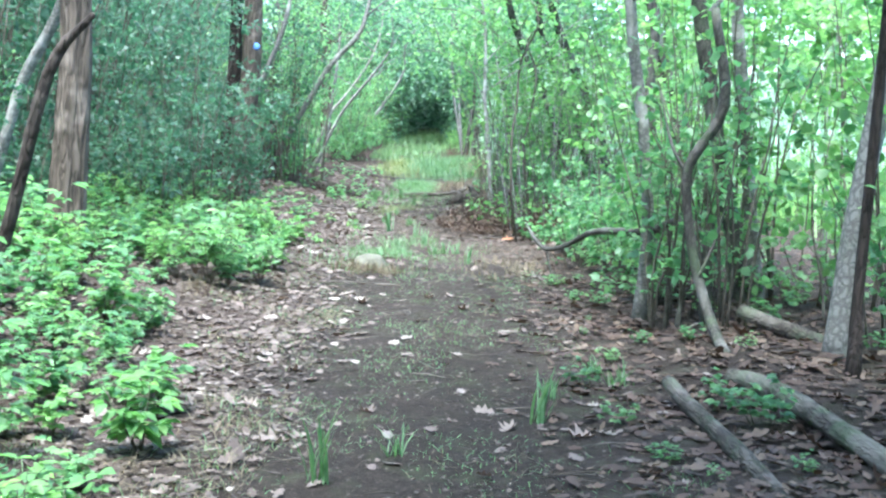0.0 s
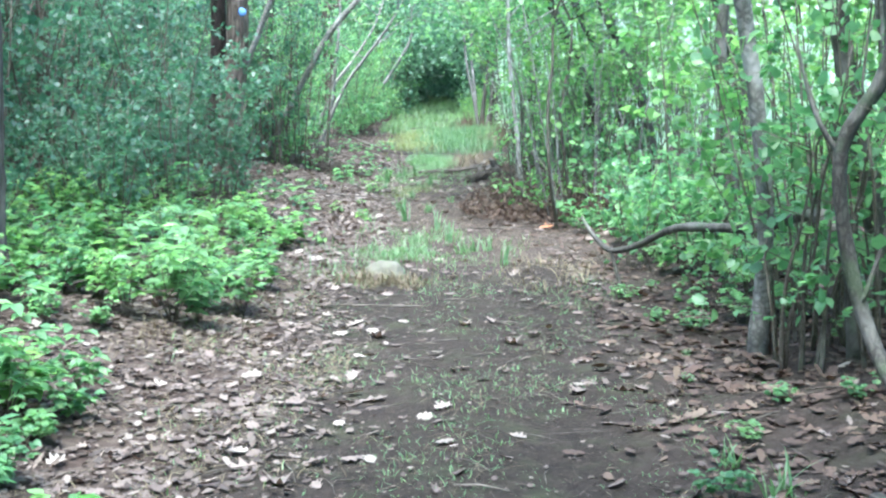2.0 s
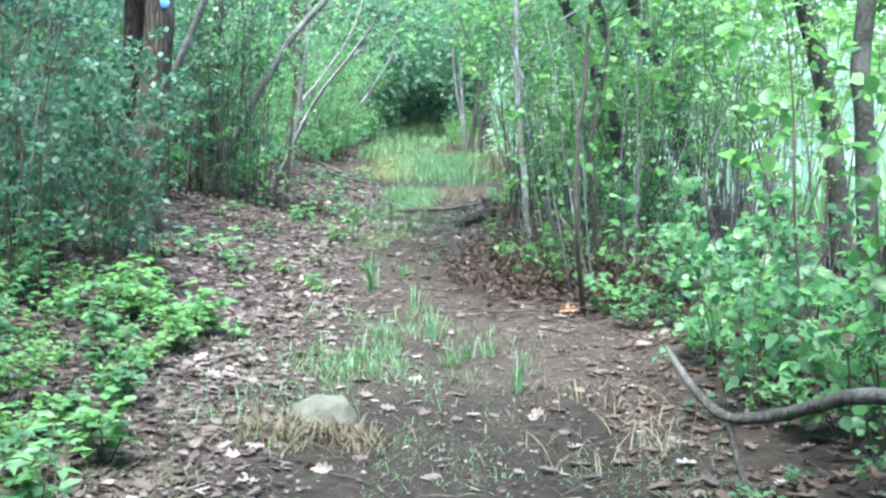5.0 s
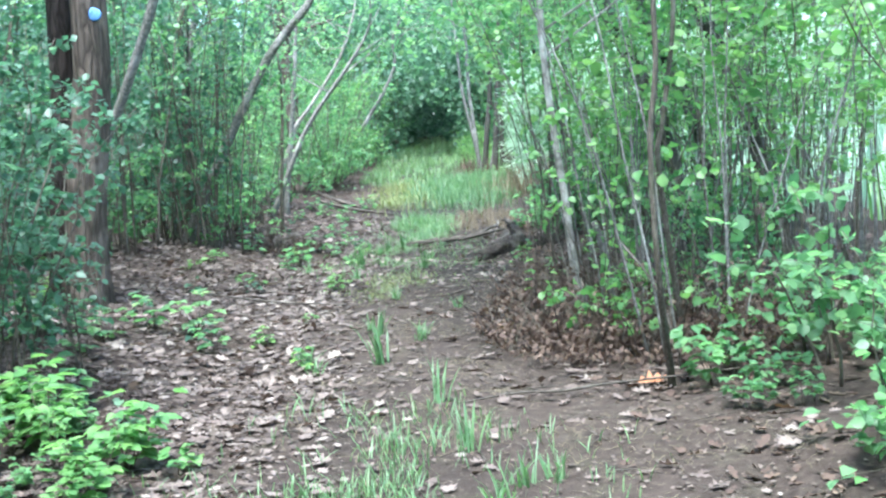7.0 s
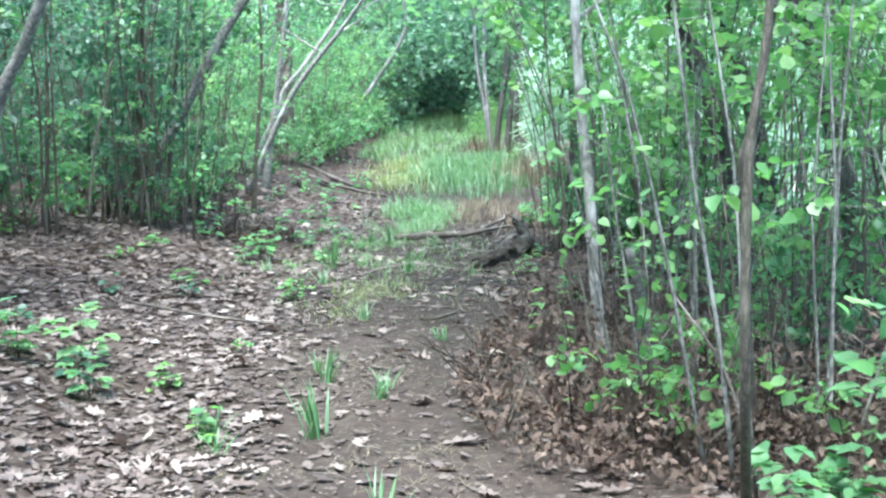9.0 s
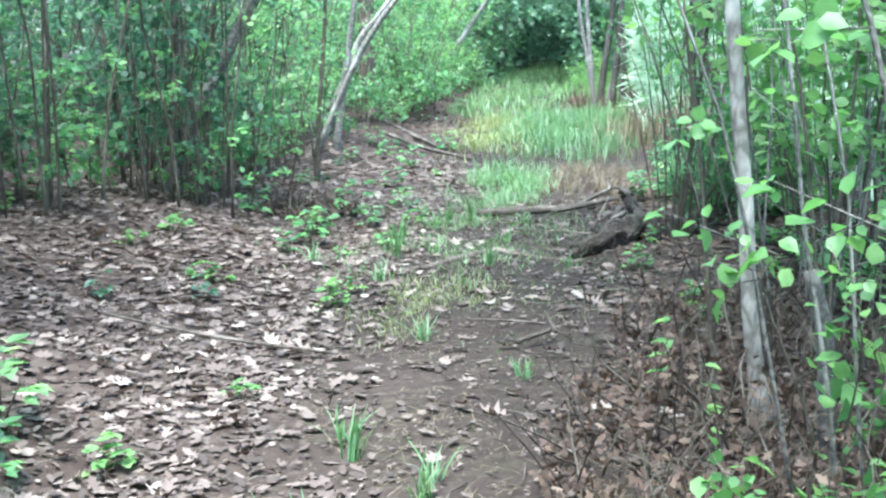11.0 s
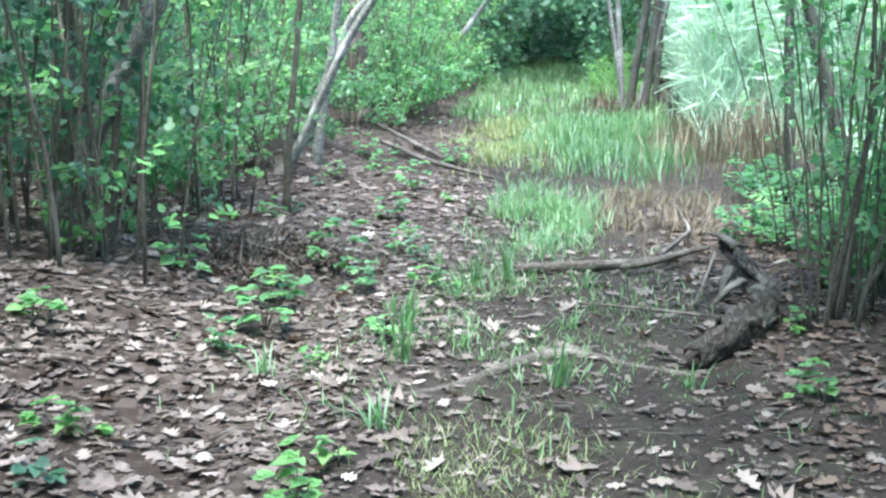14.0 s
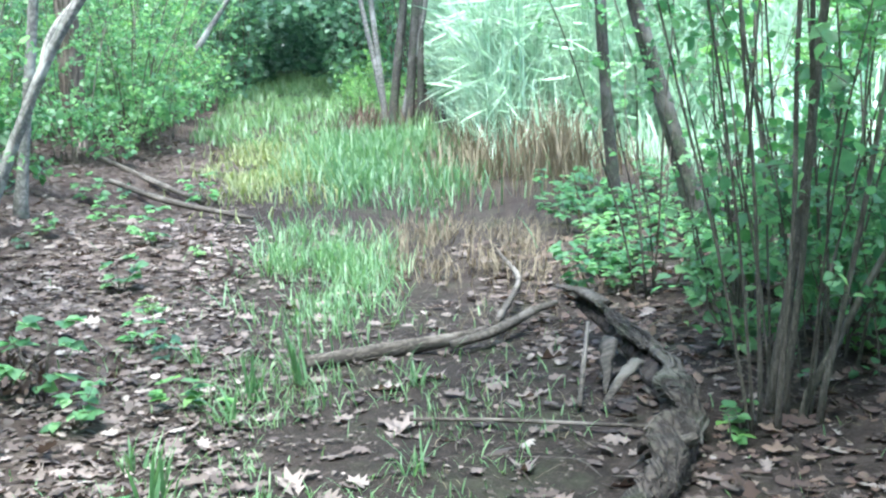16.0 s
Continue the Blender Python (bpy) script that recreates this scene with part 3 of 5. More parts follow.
sap_kinds = [shrub("leafy_sapling", "slender sapling with blue-green leaves", "saplings on the bank", rs, stems=3, tall=t, lean=0.5, low=0.2, leaf=0.085, per_twig=9, twigs=11, spread=0.15, thick=0.009, twig=0.45, shape=OVATE, leaf_mat=M_SHADED_LEAF, split=True)
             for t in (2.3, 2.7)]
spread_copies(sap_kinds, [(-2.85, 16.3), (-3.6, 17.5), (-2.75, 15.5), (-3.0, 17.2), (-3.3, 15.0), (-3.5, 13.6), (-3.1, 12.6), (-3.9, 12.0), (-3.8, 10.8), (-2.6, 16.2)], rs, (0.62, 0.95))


def woods(name, label, x0, x1, y0, y1, z1, n, leaf, mat, hole=None, seed=1):
    """Foliage of far woods in one mesh."""
    r = np.random.default_rng(seed)
    c = np.stack([r.uniform(x0, x1, n // 60), r.uniform(y0, y1, n // 60), r.uniform(0, 1, n // 60) ** 0.9 * z1], 1)
    p = np.repeat(c, 60, 0) + r.normal(0, 0.55, (len(c) * 60, 3)) * [1.2, 1.2, 0.8]
    p[:, 2] = np.abs(p[:, 2]) + 0.8
    if hole is not None:
        p = p[~hole(p)]
    m = len(p)
    return tagged(part(name, leaves(name, p, r.normal(0, 1, (m, 3)), [0, 0, 1] + r.normal(0, 0.6, (m, 3)), leaf * r.uniform(0.6, 1.3, m), SIMPLE), mat), label, "trees", kind="stuff")


# the shaded leaf colour also deepens the dark growth closing the trail
woods("far_trees", "dark evergreen foliage closing over the end of the trail", -7, 6, 54, 78, 9, 60000, 0.28, M_SHADED_LEAF,
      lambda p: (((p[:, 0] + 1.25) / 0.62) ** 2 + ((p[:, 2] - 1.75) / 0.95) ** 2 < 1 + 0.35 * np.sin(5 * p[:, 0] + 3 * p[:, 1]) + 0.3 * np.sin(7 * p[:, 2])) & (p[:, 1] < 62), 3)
woods("far_trees", "hazy green foliage arching over the far trail", -6, 5, 44, 55, 7, 24000, 0.17, M_SHADED_LEAF,
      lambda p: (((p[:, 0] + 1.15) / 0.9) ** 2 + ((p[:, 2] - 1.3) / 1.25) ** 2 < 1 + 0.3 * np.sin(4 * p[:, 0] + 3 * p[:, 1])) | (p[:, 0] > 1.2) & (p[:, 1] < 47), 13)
woods("far_trees", "dark evergreen foliage beyond the end of the trail", -12, 8, 78, 92, 10, 36000, 0.45, M_SHADED_LEAF, None, 8)
woods("far_trees", "shaded green trees behind the start of the trail", -18, 14, -16, -5, 9, 26000, 0.4, M_LEAF, None, 9)
woods("far_trees", "sunlit green trees beyond the marsh", 7, 45, 52, 70, 9, 22000, 0.5, M_FRESH, None, 4)
woods("far_trees", "sunlit green trees beyond the thicket", 14, 24, -4, 50, 2.6, 9000, 0.4, M_FRESH, None, 5)
woods("far_trees", "dense dark green growth behind the bushes", -10.5, -7.6, 6, 52, 7, 24000, 0.2, M_SHADED_LEAF, None, 14)
woods("far_trees", "shaded green trees deep in the wood", -20, -9.5, 0, 60, 9, 30000, 0.34, M_SHADED_LEAF, None, 6)


# ---- trees ----
def tree(name, label, trunk, mat, rng, crown=True, leaf_mat=None, group="", sides=12, top=None, leafy=700, reach=1.0):
    """A trunk through rows (x, y, z, r), with limbs and a leafy crown above it."""
    b = trunk[0]
    ob = thing(name, label, "tree", group, (b[0], b[1], b[2]))
    line = np.array(trunk, float)
    line[:, :3] -= line[0, :3]
    if top is not None:
        d = line[-1] - line[-2]
        grow = top - (line[-1, 2] + b[2])
        e = line[-1].copy()
        for s in (0.4, 0.75, 1.0):
            q = e.copy()
            q[:2] += d[:2] / max(d[2], 0.3) * grow * s * 0.5 + rng.normal(0, 0.12, 2)
            q[2] += grow * s
            q[3] *= 1 - 0.8 * s
            line = np.vstack([line, q])
    full = smooth_line(line, 5)
    flare = np.exp(-np.maximum(full[:, 2], 0) / 0.16)
    full[:, 3] *= 1 + 0.45 * flare
    full[0, 2] -= 0.12
    part("trunk", tubes("trunk", [full], sides, 0.035, rng), mat, ob, smooth=True)
    if not crown:
        return ob
    P, A, U, L = [], [], [], []
    for i in range(9):
        s = rng.uniform(0.55, 0.98)
        k = full[int(s * (len(full) - 1))]
        a = rng.uniform(0, 2 * np.pi)
        ln = reach * rng.uniform(0.8, 1.9) * (1.3 - 0.6 * s)
        e = k[:3] + np.array([np.cos(a) * ln, np.sin(a) * ln, ln * rng.uniform(0.2, 0.8)])
        mid = (k[:3] + e) / 2 + rng.normal(0, 0.08, 3)
        part("limb", tubes("limb", [smooth_line([[*k[:3], k[3] * 0.45], [*mid, k[3] * 0.3], [*e, 0.006]], 3)], 6, rng=rng), mat, ob, smooth=True)
        n = leafy // 9
        g = rng.uniform(0.3, 1.1, (n, 1))
        P.append(k[:3] + (e - k[:3]) * g + rng.normal(0, 0.28 * reach, (n, 3)))
        A.append(rng.normal(0, 1, (n, 3)) + [0, 0, -0.2])
        U.append([0, 0, 1.0] + rng.normal(0, 0.4, (n, 3)))
        L.append(0.1 * rng.uniform(0.6, 1.2, n))
    part("crown", leaves("crown", np.vstack(P), np.vstack(A), np.vstack(U), np.hstack(L), SIMPLE, 0.95), leaf_mat or M_LEAF, ob)
    return ob


rt = np.random.default_rng(5)
gz = lambda x, y: float(height(x, y))
tree("oak_tree", "rough furrowed brown oak trunk among green seedlings", [(-3.2, 9.95, gz(-3.2, 9.95), 0.15), (-3.16, 9.95, 0.9, 0.145), (-3.12, 9.95, 1.5, 0.13), (-3.09, 9.95, 2.4, 0.12)], M_BARK, rt, top=7.5, sides=20)
blaze_tree = tree("blazed_tree", "grey-brown trail tree with a blue paint blaze", [(-3.45, 19.0, gz(-3.45, 19), 0.17), (-3.37, 19.0, 1.2, 0.16), (-3.25, 19.0, 2.0, 0.15), (-3.2, 19.0, 2.8, 0.14)], M_BARK, rt, top=8, sides=18)
tree("dead_tree", "dark dead trunk standing beside the blazed tree", [(-3.66, 19.15, gz(-3.66, 19.15), 0.12), (-3.6, 19.15, 1.3, 0.11), (-3.5, 19.15, 2.2, 0.11), (-3.47, 19.15, 4.2, 0.07)], M_DARKBARK, rt, crown=False, sides=12)
tree("brown_tree", "straight brown trunk at the edge of the trail", [(-3.7, 34.5, gz(-3.7, 34.5), 0.16), (-3.72, 34.5, 0.9, 0.15), (-3.72, 34.5, 2.1, 0.14), (-3.75, 34.5, 3.0, 0.13)], M_BARK, rt, top=8, sides=16)
tree("leaning_tree", "pale forked stem leaning over the trail edge", [(-3.5, 29.0, gz(-3.5, 29), 0.05), (-3.35, 29.0, 0.5, 0.045), (-3.1, 29.0, 1.05, 0.042), (-2.83, 29.0, 1.6, 0.04), (-2.53, 29.0, 2.05, 0.036), (-2.0, 29.0, 2.7, 0.03)], M_PALE, rt, top=4.2, leafy=400)
tree("leaning_tree", "slender pale upright stem beside the brown trunk", [(-3.3, 29.6, gz(-3.3, 29.6), 0.05), (-3.2, 29.6, 1.0, 0.042), (-3.08, 29.6, 1.8, 0.04), (-2.95, 29.6, 2.8, 0.035)], M_PALE, rt, top=4.6, leafy=300)
tree("leaning_tree", "pale leaning stem in the shaded wood", [(-4.35, 11.0, gz(-4.35, 11), 0.06), (-4.07, 11.0, 1.29, 0.05), (-3.91, 11.0, 1.8, 0.05), (-3.55, 11.0, 2.52, 0.045)], M_PALE, rt, top=4.5, leaf_mat=M_SHADED_LEAF)
tree("crooked_tree", "thin dark crooked stem among seedlings", [(-3.15, 8.0, gz(-3.15, 8), 0.05), (-2.97, 8.0, 0.62, 0.045), (-2.66, 8.0, 1.75, 0.04), (-2.36, 8.0, 2.14, 0.02)], M_DARKBARK, rt, crown=False)
for label, mat, rows in (
    ("thick grey trunk leaning through dark bushes", M_PALE, [(-3.85, 24.4, 0, 0.07), (-3.25, 24.2, 1.4, 0.062), (-2.55, 24.2, 2.6, 0.055), (-1.95, 24.2, 3.3, 0.05)]),
    ("pale slender stem leaning over the bank", M_PALE, [(-4.0, 20.3, 0, 0.05), (-3.5, 20.1, 1.6, 0.045), (-3.3, 20.1, 2.0, 0.043), (-2.9, 20.1, 2.95, 0.04)]),
    ("white forked stem leaning across the brown trunk", M_BIRCH, [(-4.0, 31.0, 0, 0.055), (-3.69, 31.0, 0.75, 0.05), (-3.35, 31.0, 1.4, 0.045), (-3.2, 31.0, 1.8, 0.042), (-2.87, 31.0, 2.2, 0.035), (-2.3, 31.0, 3.0, 0.03)]),
    ("pale stem leaning over the far trail", M_PALE, [(-3.5, 40.0, 0, 0.06), (-2.62, 40.0, 1.9, 0.05), (-1.8, 40.0, 3.2, 0.04)]),
    ("pale upright stem in the shaded wood", M_PALE, [(-4.4, 26.0, 0, 0.05), (-4.1, 26.0, 2.0, 0.045), (-3.8, 26.0, 3.6, 0.04)]),
    ("dark brown trunk deep in the wood", M_BARK, [(-5.6, 18.0, 0, 0.1), (-5.55, 18.0, 1.5, 0.09), (-5.5, 18.0, 3.0, 0.085)]),
    ("thin dark stem among green leaves", M_STEM, [(-3.45, 24.3, 0, 0.03), (-3.38, 24.25, 0.8, 0.026), (-3.25, 24.2, 2.0, 0.02)]),
    ("thin grey stem among green leaves", M_GREY, [(-3.6, 24.25, 0, 0.028), (-3.62, 24.25, 0.9, 0.025), (-3.6, 24.2, 2.2, 0.02)]),
    ("dark stem among green leaves", M_STEM, [(-3.8, 24.5, 0, 0.05), (-3.78, 24.5, 0.8, 0.045), (-3.7, 24.5, 2.2, 0.035)]),
    ("slim dark stem beside the bank", M_STEM, [(-2.95, 26.8, 0, 0.03), (-2.9, 26.75, 0.9, 0.026), (-2.8, 26.7, 2.0, 0.02)]),
):
    rows = [(x, y, z if z else gz(x, y), r) for x, y, z, r in rows]
    tree("leaning_tree", label, rows, mat, rt, group="stems of the wood", top=rows[-1][2] + 2.0, leaf_mat=M_LEAF, leafy=260, sides=9)

# the clump of trunks by the fallen logs
for label, mat, rows in (
    ("grey trunk in a clump beside the trail", M_PALE, [(1.47, 9.2, 0, 0.045), (1.51, 9.2, 0.77, 0.044), (1.45, 9.25, 1.5, 0.043), (1.40, 9.25, 1.8, 0.045), (1.31, 9.2, 2.44, 0.042)]),
    ("smooth grey trunk rising from the clump", M_GREY, [(2.36, 9.6, 0, 0.075), (2.27, 9.6, 0.61, 0.07), (2.07, 9.6, 1.5, 0.062), (2.01, 9.6, 1.85, 0.06), (1.89, 9.6, 2.51, 0.058)]),
    ("pale grey trunk rising from the clump", M_PALE, [(2.46, 9.6, 0, 0.065), (2.4, 9.6, 0.7, 0.055), (2.27, 9.6, 1.86, 0.05), (2.2, 9.6, 2.51, 0.05)]),
    ("leaning grey trunk above the fallen logs", M_PALE, [(2.36, 7.2, 0, 0.075), (2.43, 7.3, 0.75, 0.068), (2.6, 7.4, 1.8, 0.062), (2.72, 7.5, 2.6, 0.058)]),
    ("dark slender trunk above the fallen logs", M_DARKBARK, [(2.29, 6.7, 0, 0.036), (2.36, 6.9, 0.63, 0.033), (2.44, 7.0, 1.7, 0.03)]),
    ("grey trunk standing in the thicket", M_GREY, [(2.3, 13.55, 0, 0.07), (2.2, 13.55, 1.5, 0.058), (2.16, 13.55, 1.85, 0.056), (2.2, 13.55, 2.7, 0.055)]),
):
    rows = [(x, y, z if z else gz(x, y), r) for x, y, z, r in rows]
    tree("grey_tree", label, rows, mat, rt, group="trunks beside the trail", top=6.0, leafy=800, reach=1.4)
# added trees whose crowns stay out of view and block light from above
for x, y, top in ((3.4, 17.5, 6.2), (-6.4, 17.5, 8.0), (-6.2, 21.5, 8.0)):
    tree("shade_tree", "tall grey-barked tree added to shade the bushes below", [(x, y, gz(x, y), 0.09), (x - 0.15, y, 1.5, 0.085), (x - 0.6, y - 0.2, 3.0, 0.08)], M_GREY, rt, group="shade trees", top=top, leafy=3000, reach=1.7)
# more added trees, arched so that unseen crowns shade the ground
for x, y, top in ((2.9, 4.4, 6.0), (2.6, 3.2, 6.2), (2.8, 2.2, 6.0), (2.8, 5.6, 6.2), (2.6, 22.4, 5.6), (2.7, 20.4, 5.6), (2.1, 21.6, 5.0)):
    tree("shade_tree", "grey-barked tree added to shade the trail with its unseen crown", [(x, y, gz(x, y), 0.08), (x - 0.3, y - 0.1, 1.5, 0.075), (x - 1.1, y - 0.6, 3.2, 0.065)], M_GREY, rt, group="shade trees", top=top, leafy=4600, reach=1.9)
tree("birch_tree", "pale peeling birch stem in the thicket", [(0.66, 18.75, gz(0.66, 18.75), 0.034), (0.58, 18.7, 0.5, 0.033), (0.55, 18.7, 0.93, 0.032), (0.5, 18.7, 1.4, 0.03), (0.45, 18.7, 2.04, 0.028)], M_BIRCH, rt, top=5.0, leafy=300)
tree("sapling", "young grey sapling at the trail edge", [(0.86, 15.9, gz(0.86, 15.9), 0.0187), (0.76, 15.55, 0.6, 0.018), (0.74, 15.5, 1.34, 0.0166), (0.79, 15.5, 1.77, 0.0151), (0.82, 15.5, 2.3, 0.0144)], M_STEM, rt, top=3.6, leaf_mat=M_FRESH, leafy=300)
tree("sapling", "forked grey sapling at the trail edge", [(1.12, 16.9, gz(1.12, 16.9), 0.0216), (0.96, 16.6, 1.18, 0.0187), (1.0, 16.6, 1.48, 0.0158), (1.1, 16.6, 2.2, 0.0144)], M_STEM, rt, top=3.4, leaf_mat=M_FRESH, leafy=300)
tree("snag", "short broken grey stub in brown brush", [(0.84, 18.4, gz(0.84, 18.4), 0.032), (0.79, 18.3, 0.5, 0.032), (0.72, 18.25, 0.75, 0.026)], M_PALE, rt, crown=False)
tree("marsh_tree", "slim trunk standing before the reeds", [(1.38, 28.8, gz(1.38, 28.8), 0.06), (1.33, 28.8, 0.5, 0.05), (1.28, 28.8, 1.2, 0.046), (1.25, 28.8, 1.85, 0.044)], M_GREY, rt, top=5, leafy=800)
tree("marsh_tree", "leaning trunk standing before the reeds", [(1.75, 28.0, gz(1.75, 28), 0.08), (1.63, 28.0, 0.62, 0.07), (1.35, 28.0, 1.57, 0.06), (1.2, 28.0, 2.1, 0.05)], M_GREY, rt, top=5, leafy=800)
for x0, x1, r in ((0.3, 0.56, 0.07), (0.22, 0.06, 0.05), (0.55, 0.75, 0.08), (0.75, 0.8, 0.06), (0.45, 0.9, 0.05), (0.25, -0.1, 0.045)):
    tree("distant_tree", "pale grey trunk in a distant clump", [(x0, 38, gz(x0, 38), r), ((x0 + x1) / 2, 38, 1.5, 0.9 * r), (x1, 38, 2.5, 0.8 * r)], M_PALE if r < 0.06 else M_GREY, rt, group="distant clump of trunks", top=6, leafy=300)
# the multi-stemmed clump by the rotten log
for x, tx, tz, r in ((0.66, 0.74, 1.6, 0.011), (0.72, 0.93, 1.6, 0.021), (0.78, 1.3, 1.05, 0.015), (0.6, 0.42, 1.6, 0.007), (0.76, 0.86, 1.25, 0.014), (0.64, 0.55, 1.7, 0.008), (0.82, 1.1, 1.5, 0.012), (0.58, 0.28, 1.4, 0.006)):
    y = 24.0 + rt.uniform(-0.1, 0.15)
    tree("alder_tree", "dark grey stem of a clump behind the rotten log", [(x, y, gz(x, y), r), ((x + tx) / 2 + 0.02, y, tz * 0.5, 0.9 * r), (tx, y, tz, 0.8 * r)], M_GREY if r > 0.04 else M_STEM, rt, group="stems of the clump", top=3.4, leafy=420, sides=8)


me = tubes("blaze", [[(0.0, -0.150, 2.645 - gz(-3.45, 19), 0.03), (0.0, -0.156, 2.645 - gz(-3.45, 19), 0.055), (0.0, -0.162, 2.645 - gz(-3.45, 19), 0.045)]], 10, 0.06, rt)
me.transform(Matrix.Translation((0.34, 0.02, 0)))
part("paint_blaze", me, M_BLAZE, blaze_tree, "faded blue paint blaze")


# ---- fallen wood ----
def fallen(name, label, rows, mat, sides=9, rough=0.05, category="log", group="", twigs=()):
    b = rows[0]
    ob = thing(name, label, category, group, (b[0], b[1], b[2]))
    line = smooth_line([(x - b[0], y - b[1], z - b[2], r) for x, y, z, r in rows], 5)
    part("wood", tubes("wood", [line], sides, rough, rt), mat, ob, smooth=True)
    for rows in twigs:
        part("side_branch", tubes("side_branch", [smooth_line([(x - b[0], y - b[1], z - b[2], r) for x, y, z, r in rows], 4)], 7, rough, rt), mat, ob, smooth=True)
    return ob


fallen("fallen_log", "broken grey log propped on the ground", [(2.03, 8.3, 0.26, 0.05), (2.2, 8.1, 0.2, 0.06), (2.52, 7.7, 0.12, 0.065), (2.9, 7.2, 0.1, 0.06)], M_LOG, 10)
fallen("fallen_log", "thick grey log lying among leaf litter", [(1.62, 6.75, 0.1, 0.05), (1.72, 6.45, 0.12, 0.055), (1.78, 5.7, 0.14, 0.052), (1.84, 4.87, 0.13, 0.05), (1.9, 4.0, 0.12, 0.045)], M_LOG, 12)
fallen("fallen_log", "thin grey log lying at the trail edge", [(1.22, 6.5, 0.12, 0.035), (1.27, 6.1, 0.07, 0.045), (1.32, 5.3, 0.06, 0.045), (1.34, 4.6, 0.05, 0.045), (1.36, 4.0, 0.05, 0.04)], M_LOG, 10)
fallen("hanging_vine", "grey crooked stem sagging down to the ground", [(1.73, 8.2, 2.3, 0.03), (1.82, 8.2, 1.66, 0.035), (1.6, 8.2, 1.21, 0.032), (1.66, 8.2, 0.65, 0.034), (1.76, 8.0, 0.22, 0.036), (1.72, 7.1, 0.05, 0.036)], M_GREY, 9, category="vine",
       twigs=([(1.62, 8.2, 1.15, 0.016), (1.5, 8.3, 1.4, 0.012), (1.42, 8.35, 1.75, 0.006)], [(1.7, 8.15, 0.5, 0.014), (1.85, 8.3, 0.8, 0.01), (1.95, 8.4, 1.2, 0.005)]))
fallen("arching_branch", "long bare dead branch arching over the undergrowth", [(0.73, 11.65, 0.56, 0.0096), (0.8, 11.45, 0.44, 0.016), (0.9, 11.2, 0.36, 0.02), (1.08, 11, 0.43, 0.024), (1.26, 10.7, 0.57, 0.0272), (1.45, 10.3, 0.62, 0.0288), (1.62, 9.8, 0.67, 0.032), (1.81, 9.2, 0.8, 0.036), (1.9, 8.95, 0.5, 0.04), (1.92, 8.9, 0.05, 0.044)],
       M_GREY, 9, category="branch", twigs=([(0.9, 11.2, 0.36, 0.014), (0.93, 11.1, 0.2, 0.012), (0.98, 10.95, 0.02, 0.01)],))
fallen("fallen_log", "weathered grey log lying across the trail", [(-1.06, 25.36, 0.035, 0.03), (-0.8, 25.43, 0.04, 0.039), (-0.51, 25.53, 0.045, 0.036), (-0.32, 25.58, 0.055, 0.03), (-0.15, 25.68, 0.065, 0.025)], M_DRY, 10)
fallen("fallen_branch", "forked pale branch lying on the soil", [(-0.35, 25.5, 0.04, 0.022), (-0.12, 25.62, 0.07, 0.028), (0.14, 25.95, 0.09, 0.024), (0.3, 26.1, 0.1, 0.015)], M_DRY, 8, category="branch",
       twigs=([(-0.09, 25.75, 0.08, 0.02), (0.12, 26.4, 0.11, 0.02), (0.24, 26.96, 0.11, 0.017), (0.23, 27.7, 0.15, 0.01)],))
fallen("tree_root", "smooth worn root crossing the trail", [(x, y, gz(x, y) + dz, r) for x, y, dz, r in ((-1.72, 22.38, -0.03, 0.02), (-1.42, 22.42, -0.018, 0.024), (-1.18, 22.65, -0.006, 0.028), (-1.01, 22.88, 0.012, 0.034), (-0.78, 23.13, 0.014, 0.032), (-0.63, 23.17, 0.008, 0.026), (-0.4, 23.1, 0.002, 0.02), (-0.1, 22.98, 0.0, 0.018))], M_DRY, 9, 0.06, "root",
       twigs=([(-0.78, 23.13, gz(-0.78, 23.13), 0.026), (-0.7, 23.3, gz(-0.7, 23.3) - 0.004, 0.02), (-0.55, 23.45, gz(-0.55, 23.45) - 0.008, 0.012)],))
